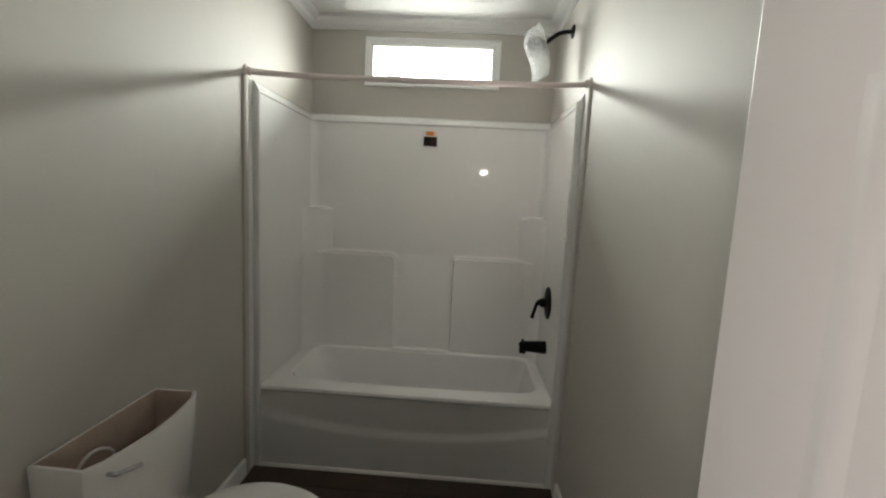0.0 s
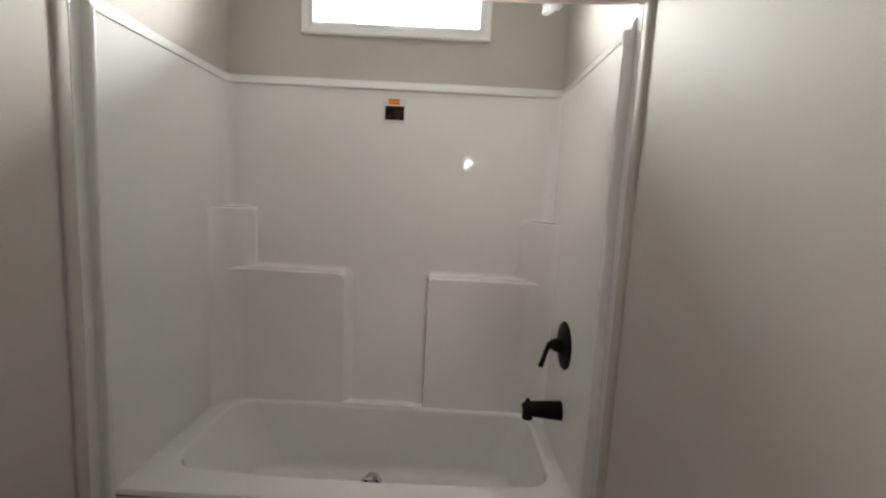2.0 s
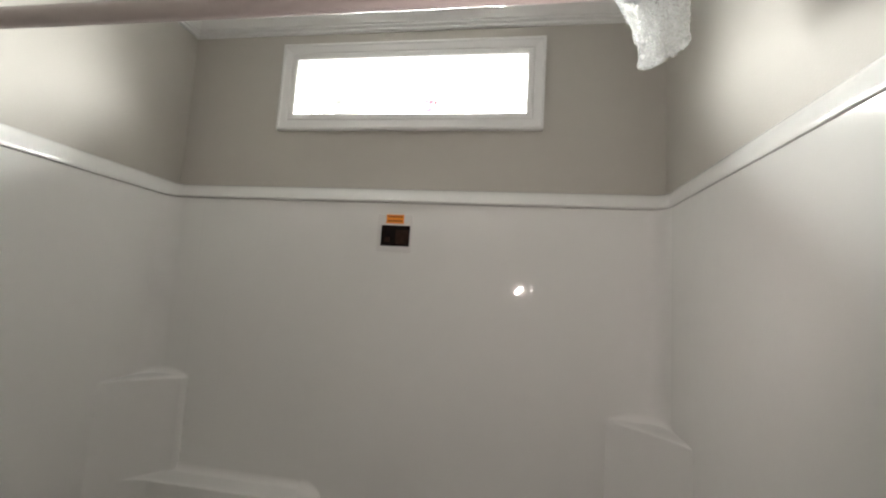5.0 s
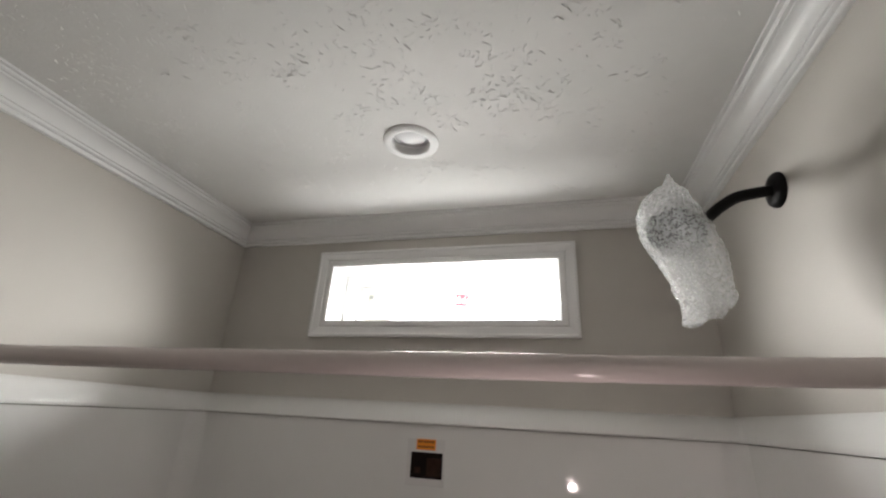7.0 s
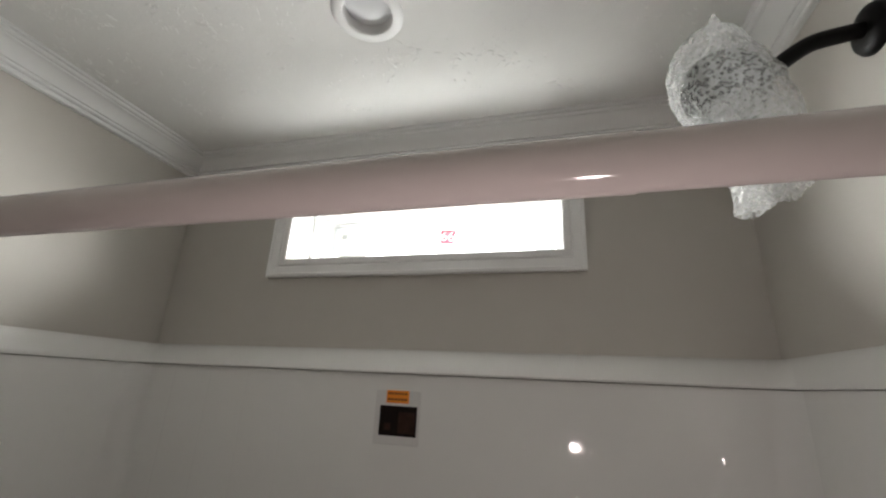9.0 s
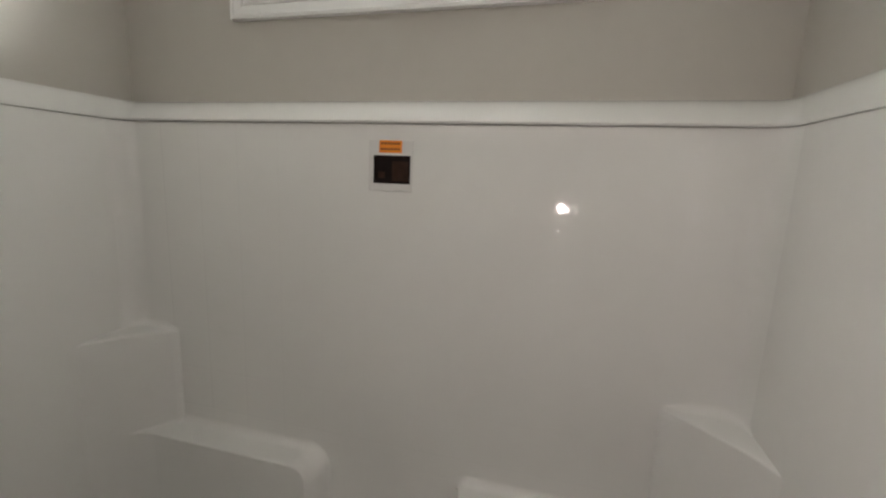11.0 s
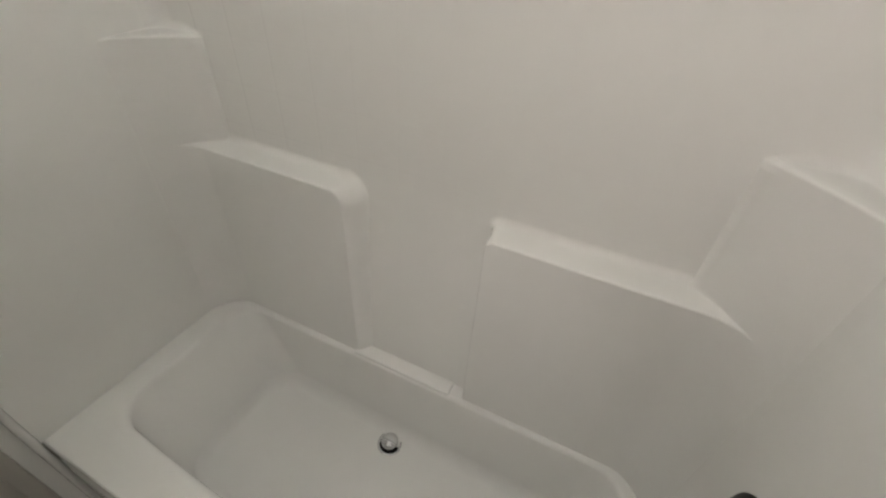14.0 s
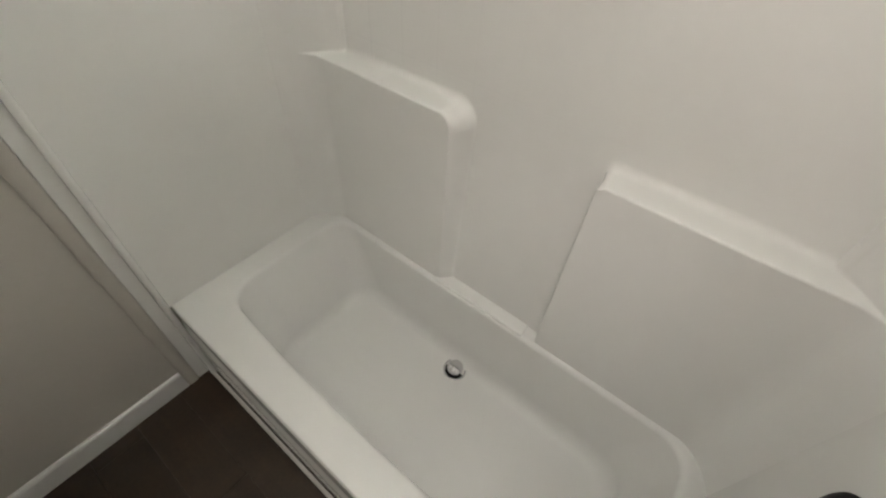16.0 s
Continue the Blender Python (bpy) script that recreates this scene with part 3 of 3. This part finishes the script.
bm = bmesh.new()
loops = [round_rect(0.004, W - 0.004, 0.018, 0.700, 0.002, RIM - 0.03), round_rect(0.004, W - 0.004, 0.006, 0.700, 0.003, RIM - 0.026),
         round_rect(0.004, W - 0.004, 0.000, 0.700, 0.003, RIM - 0.018), round_rect(0.004, W - 0.004, 0.001, 0.700, 0.004, RIM - 0.008),
         round_rect(0.005, W - 0.005, 0.005, 0.700, 0.005, RIM - 0.002), round_rect(0.008, W - 0.008, 0.012, 0.698, 0.006, RIM)]
inner, roll = (0.103, 1.459, 0.130, 0.634), 0.017
for k in range(7):
    a = math.pi / 2 * k / 6
    o = roll * math.sin(a)
    loops.append(round_rect(inner[0] + o, inner[1] - o, inner[2] + o, inner[3] - o, 0.085, RIM - roll * (1 - math.cos(a))))
bottom = (0.245, 1.375, 0.168, 0.600)
for k in range(1, 9):
    s = k / 8 * 0.86
    loops.append(round_rect(*[i0 + (o1 - i0) * s for i0, o1 in zip((inner[0] + roll, inner[1] - roll, inner[2] + roll, inner[3] - roll), bottom)],
                            0.085 + 0.02 * s, RIM - roll - (RIM - roll - 0.165) * k / 8))
for k in range(1, 8):
    a = math.pi / 2 * k / 7
    q = [i0 + (o1 - i0) * 0.86 for i0, o1 in zip((inner[0] + roll, inner[1] - roll, inner[2] + roll, inner[3] - roll), bottom)]
    g = 0.040 * (1 - math.cos(a))
    loops.append(round_rect(q[0] + g, q[1] - g, q[2] + g, q[3] - g, 0.10, 0.165 - 0.055 * math.sin(a)))
last = (q[0] + 0.040, q[1] - 0.040, q[2] + 0.040, q[3] - 0.040)
loops.append(round_rect(last[0] + 0.10, last[1] - 0.10, last[2] + 0.08, last[3] - 0.08, 0.06, 0.1075))
for lp in loops[6:]:
    for p in lp:
        across = min(1.0, max(0.0, (p.x - inner[0]) / (inner[1] - inner[0])))
        p.y -= 0.036 * math.sin(math.pi * across) ** 0.7 * max(0.0, 1 - (p.y - inner[2]) / 0.30)
rings = [[bm.verts.new(p) for p in lp] for lp in loops]
for a, b in zip(rings, rings[1:]):
    for k in range(len(a)):
        bm.faces.new((a[k], a[(k + 1) % len(a)], b[(k + 1) % len(a)], b[k]))
bm.faces.new(rings[-1])
piece("tub", bm, GEL, unit, "", True)


def apron_y(x, z):
    arc = 0.288 - 0.080 * math.sin(math.pi * min(1, max(0, (x - 0.05) / 1.42))) ** 0.8
    s = min(1, max(0, (arc - z) / 0.060 + 0.5))
    s = s * s * (3 - 2 * s)
    y = 0.006 - 0.010 * s
    if z > RIM - 0.05:
        y -= 0.004 * (z - RIM + 0.05) / 0.05
    return y


az = spread(0.0, RIM - 0.026, 0.012, [(0.25, 0.07, 0.004)])
ax = spread(0.004, W - 0.004, 0.03, [])
piece("apron", grid_mesh([[(x, apron_y(x, z), z) for x in ax] for z in az]), GEL, unit, "", True)
structure("trim_tub_toe", extrude_profile([(-0.008, 0), (-0.020, 0), (-0.019, 0.008), (-0.014, 0.014), (-0.008, 0.016)], 0.013, W - 0.013, "x"), CAULK,
          "white caulked strip between tub and floor", "trim strip")

drain = thing("tub_drain", "polished chrome dome stopper in the tub floor", "drain", (0.756, 0.545, 0.108))
dm = Matrix.Translation((0.756, 0.545, 0.108))
piece("drain_ring", lathe([(0.034, 0.0), (0.044, 0.0), (0.044, 0.0012), (0.042, 0.0026), (0.036, 0.0022), (0.034, 0.001)], 44, dm), CHROME, drain, "", True)
# flat black disc puts the shade round the stopper into its colour
piece("drain_well", lathe([(0.001, 0.0006), (0.036, 0.0006), (0.036, 0.0014), (0.001, 0.0016)], 36, dm), BLACK, drain, "black disc standing in for the shaded drain opening")
piece("stopper", lathe([(0.001, 0.001), (0.018, 0.001), (0.020, 0.008), (0.025, 0.010), (0.0295, 0.013), (0.0290, 0.019), (0.023, 0.026), (0.012, 0.0300), (0.001, 0.0310)], 44, dm), CHROME, drain, "", True)


# ---------------------------------------------------------------- labels on the back panel
lab = thing("product_label", "dark printed card label stuck to the white back panel", "label", (0.777, YP - 0.001, 1.75))
y = YP - 0.0018
piece("backing", box(0.722, 0.824, y, YP, 1.703, 1.812, 0.0008, 1), CLEARTAB, lab, "thin clear-white backing film")
piece("picture", box(0.7335, 0.8180, y - 0.0012, y, 1.720, 1.780, 0.0004, 1), CARD, lab, "dark brown picture card")
bm = bmesh.new()
box(0.777, 0.814, y - 0.0018, y - 0.0012, 1.726, 1.768, bm=bm)
box(0.745, 0.760, y - 0.0018, y - 0.0012, 1.731, 1.745, bm=bm)
piece("print", bm, CARD_TAN, lab, "dim brown picture print")
orange = thing("warning_sticker", "small orange warning sticker with two dark lines", "sticker", (0.772, YP - 0.002, 1.80))
piece("backing", box(0.7465, 0.7985, y - 0.0012, y, 1.7855, 1.8115, 0.0004, 1), ORANGE, orange)
bm = bmesh.new()
for zt in (1.803, 1.791):
    for k in range(6):
        box(0.7505 + k * 0.0075, 0.7505 + k * 0.0075 + 0.006, y - 0.0017, y - 0.0012, zt, zt + 0.0042, bm=bm)
piece("print", bm, INK, orange, "two dark lines of print")

# ---------------------------------------------------------------- curtain rod
rod = thing("shower_curtain_rod", "white telescoping shower curtain rod between the walls", "curtain rod", (W / 2, -0.047, 1.915))


def rod_at(x):
    s = (x / W - 0.5) * 2
    bow = s ** 4 if s < 0 else s ** 7
    return (x, -0.045 - 0.011 * bow, 1.915 + 0.010 * bow)


piece("outer_tube", tube([rod_at(0.012 + (1.15 - 0.012) * k / 40) for k in range(41)], 0.0127, 28), ROD, rod, "", True)
piece("inner_tube", tube([rod_at(1.148 + (W - 0.012 - 1.148) * k / 16) for k in range(17)], 0.0122, 28), ROD, rod, "", True)
for x, s in ((0.0, 1), (W, -1)):
    p = rod_at(x)
    piece("end_cap", lathe([(0.030, 0), (0.030, 0.004), (0.026, 0.008), (0.018, 0.010), (0.0165, 0.026), (0.0135, 0.028)], 36,
                           Matrix.Translation(p) @ pose(0, 0, 0, 0, 90 * s, 0)), ROD, rod, "", True)

# ---------------------------------------------------------------- shower head, valve and spout
FY, FZ = 0.345, 2.291
arm = thing("wall_shower", "matte black shower arm with a round spray head", "shower head", (W, FY, FZ))
piece("wall_flange", lathe([(0.034, 0), (0.034, 0.003), (0.031, 0.008), (0.022, 0.012), (0.013, 0.013)], 40, Matrix.Translation((W, FY, FZ)) @ pose(0, 0, 0, 0, -90, 0)), BLACK, arm, "", True)
piece("pipe", tube(smooth_path([(W - 0.008, FY, FZ), (1.49, FY, FZ - 0.003), (1.455, FY, FZ - 0.010), (1.425, FY, FZ - 0.028), (1.398, FY, FZ - 0.050), (1.378, FY - 0.004, FZ - 0.062), (1.352, FY - 0.012, FZ - 0.065)], 6), 0.0108), BLACK, arm, "", True)
piece("head", lathe([(0.012, -0.012), (0.016, 0.0), (0.028, 0.007), (0.043, 0.016), (0.050, 0.025), (0.051, 0.037), (0.048, 0.044), (0.001, 0.046)], 44,
                    look((1.352, FY - 0.012, FZ - 0.066), (1.318, FY - 0.040, FZ - 0.105)) @ pose(0, 0, 0, 180, 0, 0)), BLACK, arm, "round black spray head", True)

# bubble-wrap bag tied over the head: a crumpled sack with a pinched tip and a flared hem
bag = thing("bubble_wrap_bag", "clear crumpled bubble-wrap bag around the new shower head", "plastic bag", (1.345, FY, 2.18))
rows = []
spine = [(2.324, 1.3360, 0.003, 0.003), (2.302, 1.3350, 0.013, 0.008), (2.282, 1.3270, 0.034, 0.032), (2.248, 1.3230, 0.050, 0.054), (2.211, 1.3290, 0.057, 0.062), (2.167, 1.3420, 0.058, 0.060),
         (2.134, 1.3520, 0.053, 0.050), (2.102, 1.3590, 0.046, 0.036), (2.078, 1.3640, 0.041, 0.026), (2.060, 1.3640, 0.038, 0.018), (2.046, 1.3580, 0.036, 0.012)]
line = smooth_path([(z, x, a) for z, x, a, b in spine], 7)
line2 = smooth_path([(b, 0, 0) for z, x, a, b in spine], 7)
for i, (p, q) in enumerate(zip(line, line2)):
    z, x, a, b = p[0], p[1], p[2], q[0]
    row = []
    for k in range(73):
        t = 2 * math.pi * (k % 72) / 72
        c = noise.noise((math.cos(t) * 1.6, math.sin(t) * 1.6, z * 22)) * 0.10 + noise.noise((math.cos(t) * 4, math.sin(t) * 4, z * 60)) * 0.07
        low = max(0.0, (2.12 - z) / 0.08)
        c += low * 0.22 * math.sin(5 * t + 1.3)
        dz = low * (0.012 * math.sin(2 * t + 0.6) + 0.012 * math.cos(t))
        row.append((x + a * (1 + c) * math.cos(t), FY - 0.030 + b * (1 + c) * math.sin(t), z + dz))
    rows.append(row)
bm = grid_mesh(rows)
bmesh.ops.remove_doubles(bm, verts=bm.verts, dist=0.00005)
piece("film", bm, WRAP, bag, "", True)
# the gathered lower half is folded over itself in loose inner layers
for shrink, phase in ((0.78, 0.7), (0.50, 2.1)):
    inner_rows = []
    for row in rows[34:-2]:
        mid = sum((Vector(p) for p in row[:-1]), Vector()) / (len(row) - 1)
        inner_rows.append([tuple(mid + (Vector(p) - mid) * shrink * (1 + 0.16 * math.sin(3 * 2 * math.pi * k / 72 + phase + p[2] * 40))) for k, p in enumerate(row)])
    piece("inner_fold", grid_mesh(inner_rows), WRAP, bag, "", True)


VY, VZ = 0.328, 0.858
valve = thing("shower_valve", "matte black round shower valve with a lever handle", "shower valve", (XR, VY, VZ))
vm = Matrix.Translation((XR, VY, VZ)) @ pose(0, 0, 0, 0, -90, 0)
piece("plate", lathe([(0.090, 0), (0.090, 0.003), (0.087, 0.006), (0.070, 0.010), (0.045, 0.014), (0.030, 0.017)], 64, vm), BLACK, valve, "", True)
piece("hub", lathe([(0.027, 0.012), (0.0265, 0.024), (0.024, 0.036), (0.022, 0.046)], 40, vm), BLACK, valve, "", True)
lv = smooth_path([(XR - 0.036, VY, VZ), (XR - 0.050, VY + 0.001, VZ - 0.001), (XR - 0.060, VY + 0.005, VZ - 0.012), (XR - 0.066, VY + 0.012, VZ - 0.036),
                  (XR - 0.071, VY + 0.020, VZ - 0.066), (XR - 0.077, VY + 0.027, VZ - 0.096)], 6)
piece("lever", tube(lv, 0.01, 20, [max(0.0090, 0.0225 - 0.0010 * i) + 0.0016 * max(0, i - 26) / 4 for i in range(len(lv))]), BLACK, valve, "", True)

spout = thing("tub_spout", "matte black tub spout with a pull-up diverter", "tub spout", (XR, 0.305, 0.610))
sp = [(XR - 0.0005, 0.305, 0.610), (1.474, 0.305, 0.610), (1.424, 0.305, 0.611), (1.389, 0.305, 0.611), (1.370, 0.305, 0.609), (1.360, 0.305, 0.605)]
piece("body", tube(sp, 0.03, 28, [0.036, 0.0345, 0.031, 0.0285, 0.0275, 0.020]), BLACK, spout, "", True)
piece("nozzle", lathe([(0.020, 0), (0.020, 0.034), (0.017, 0.036)], 28, Matrix.Translation((1.378, 0.305, 0.573))), BLACK, spout, "", True)
piece("diverter_knob", lathe([(0.004, 0), (0.004, 0.008), (0.008, 0.010), (0.009, 0.014), (0.006, 0.018)], 24, Matrix.Translation((1.375, 0.305, 0.633))), BLACK, spout, "", True)

# ---------------------------------------------------------------- ceiling downlight
down = thing("recessed_ceiling_light", "white recessed ceiling downlight, switched off", "ceiling light", (0.790, 0.340, ZC))
lm = Matrix.Translation((LX, LY, ZC)) @ pose(0, 0, 0, 180, 0, 0)
piece("trim_ring", lathe([(0.046, 0.0), (0.068, 0.0), (0.068, 0.002), (0.065, 0.004), (0.051, 0.0055), (0.048, 0.005), (0.046, 0.0)], 56, lm, cap=False), TRIM, down, "", True)
piece("baffle", lathe([(0.0462, 0.0012), (0.0458, -0.008), (0.0445, -0.020), (0.0445, -0.09)], 56, lm, cap=False), TRIM, down, "", True)
piece("lens", lathe([(0.0442, -0.018), (0.0442, -0.016), (0.036, -0.012), (0.018, -0.0095), (0.001, -0.009)], 48, lm), LENS, down, "frosted lens", True)

# ---------------------------------------------------------------- toilet
toilet = thing("toilet", "white china toilet with its tank lid missing", "toilet", (0.35, -0.88, 0))


def d_loop(x0, x1, y0, y1, z, bulge, r, n=8):
    """A tank outline whose front bows out."""
    pts = []
    for k in range(13):
        s = k / 12
        pts.append(Vector((x1 + bulge * math.sin(math.pi * s), y0 + (y1 - y0) * s, z)))
    pts[0].x -= r
    pts[-1].x -= r
    pts += [Vector((x0, y1 - 0.004, z)), Vector((x0, (y0 + y1) / 2, z)), Vector((x0, y0 + 0.004, z))]
    return pts


def loft(loops, cap0=True, cap1=True):
    bm = bmesh.new()
    rings = [[bm.verts.new(p) for p in lp] for lp in loops]
    for a, b in zip(rings, rings[1:]):
        for k in range(len(a)):
            bm.faces.new((a[k], a[(k + 1) % len(a)], b[(k + 1) % len(a)], b[k]))
    if cap0:
        bm.faces.new(rings[0][::-1])
    if cap1:
        bm.faces.new(rings[-1])
    return bm


TY0, TY1, TZ = -1.102, -0.678, 0.725
outer = [d_loop(0.030, 0.140, TY0 + 0.03, TY1 - 0.03, 0.375, 0.022, 0.02), d_loop(0.022, 0.152, TY0 + 0.012, TY1 - 0.012, 0.40, 0.026, 0.016),
         d_loop(0.014, 0.160, TY0 + 0.003, TY1 - 0.003, 0.60, 0.030, 0.012), d_loop(0.012, 0.162, TY0, TY1, TZ - 0.004, 0.032, 0.010),
         d_loop(0.014, 0.160, TY0 + 0.002, TY1 - 0.002, TZ, 0.032, 0.010), d_loop(0.020, 0.154, TY0 + 0.008, TY1 - 0.008, TZ, 0.031, 0.010)]
tank = piece("tank", loft(outer, True, False), CHINA, toilet, "", True)
inside = [d_loop(0.020, 0.154, TY0 + 0.008, TY1 - 0.008, TZ, 0.031, 0.010), d_loop(0.022, 0.150, TY0 + 0.011, TY1 - 0.011, TZ - 0.012, 0.030, 0.010),
          d_loop(0.030, 0.140, TY0 + 0.03, TY1 - 0.03, 0.42, 0.022, 0.012)]
piece("tank_lining", loft(inside, False, True), RAW_CHINA, toilet, "brown unglazed inside of the open tank", True)
piece("flush_lever", tube(smooth_path([(0.172, -1.055, 0.690), (0.188, -1.055, 0.690), (0.196, -1.045, 0.688), (0.200, -1.015, 0.680), (0.202, -0.985, 0.672)], 5), 0.006, 14), CHROME, toilet, "chrome flush lever", True)
piece("refill_tube", tube(smooth_path([(0.080, -1.06, 0.50), (0.082, -1.05, 0.66), (0.095, -1.02, 0.712), (0.112, -0.985, 0.708), (0.118, -0.965, 0.66), (0.115, -0.95, 0.52)], 7), 0.0045, 12), CHINA, toilet, "thin white refill tube", True)
piece("fill_valve", lathe([(0.018, 0.0), (0.018, 0.16), (0.024, 0.165), (0.024, 0.20), (0.020, 0.205)], 24, Matrix.Translation((0.080, -1.055, 0.428))), RUBBER, toilet, "grey fill valve", True)


def oval(cx, cy, a, b, z, n=48, squash=0.12):
    pts = []
    for k in range(n):
        t = 2 * math.pi * k / n
        pts.append(Vector((cx + a * math.cos(t), cy + b * math.sin(t) * (1 - squash * math.cos(t)), z)))
    return pts


CY = -0.89
bowl = [oval(0.36, CY, 0.185, 0.105, 0.0), oval(0.36, CY, 0.190, 0.110, 0.02), oval(0.37, CY, 0.170, 0.095, 0.10), oval(0.39, CY, 0.180, 0.110, 0.20),
        oval(0.42, CY, 0.225, 0.160, 0.30), oval(0.44, CY, 0.250, 0.188, 0.355), oval(0.44, CY, 0.254, 0.192, 0.380), oval(0.44, CY, 0.250, 0.188, 0.388)]
piece("bowl", loft(bowl), CHINA, toilet, "", True)
piece("tank_shelf", box(0.02, 0.30, CY - 0.16, CY + 0.16, 0.33, 0.385, 0.02, 3), CHINA, toilet, "", True)
seat = [oval(0.455, CY, 0.240, 0.196, 0.390), oval(0.455, CY, 0.246, 0.202, 0.396), oval(0.455, CY, 0.246, 0.202, 0.404), oval(0.455, CY, 0.240, 0.196, 0.410)]
piece("seat", loft(seat), CHINA, toilet, "", True)
lid = [oval(0.450, CY, 0.236, 0.194, 0.4105), oval(0.450, CY, 0.244, 0.202, 0.415), oval(0.450, CY, 0.243, 0.201, 0.424), oval(0.450, CY, 0.232, 0.190, 0.431), oval(0.450, CY, 0.15, 0.12, 0.434)]
piece("lid", loft(lid), CHINA, toilet, "closed white lid", True)

# ---------------------------------------------------------------- entry door, swung open towards the wall
DM = Matrix.Translation((1.32, -1.47, 0)) @ pose(0, 0, 0, 0, 0, math.degrees(math.atan2(-0.70, 0.13)))
door = thing("door_1", "white moulded panel door standing open by the wall", "door", (1.32, -1.47, 0.0), kind="structure")
DW, DT = 0.712, 0.035
piece("slab", box(0, DW, 0, DT, 0.012, 2.035, 0.0025, 2), DOOR, door, m=DM)


def panel_ring(xa, xb, za, zb, y):
    bm = bmesh.new()
    loops = []
    for o, yy in ((0, 0.0), (0.006, 0.0012), (0.013, 0.0045), (0.020, 0.0052), (0.028, 0.0024), (0.036, 0.0)):
        loops.append([bm.verts.new(p) for p in ((xa + o, y - yy, za + o), (xb - o, y - yy, za + o), (xb - o, y - yy, zb - o), (xa + o, y - yy, zb - o))])
    for a, b in zip(loops, loops[1:]):
        for k in range(4):
            bm.faces.new((a[k], a[(k + 1) % 4], b[(k + 1) % 4], b[k]))
    return bm


for za, zb in ((0.22, 0.85), (1.00, 1.525), (1.66, 1.90)):
    for xa in (0.118, 0.395):
        piece("panel_moulding", panel_ring(xa, xa + 0.20, za, zb, -0.0002), DOOR, door, "", True, m=DM)
structure("door_casing", (lambda b: (box(dx0 - 0.06, dx0, YD, YD + 0.016, 0, dz + 0.06, bm=b), box(dx1, dx1 + 0.055, YD, YD + 0.016, 0, dz + 0.06, bm=b),
                                     box(dx0, dx1, YD, YD + 0.016, dz, dz + 0.06, bm=b), b)[-1])(bmesh.new()), TRIM, "white casing round the doorway", "door casing")

# ---------------------------------------------------------------- floor planks, one by one
PW, PL = 0.152, 0.914
row_y, r_i = YB - 0.75, 0
while row_y > -2.3:
    px = -0.11 - (r_i * 0.37) % PL
    while px < W + 0.05:
        a, b = max(px, 0.0) + 0.0006, min(px + PL, W) - 0.0006
        if b - a > 0.02:
            part("plank", box(a, b, row_y - PW + 0.0006, row_y - 0.0006, -0.005, 0.0, 0.0008, 1), PLANK, floor)
        px += PL
    row_y -= PW
    r_i += 1
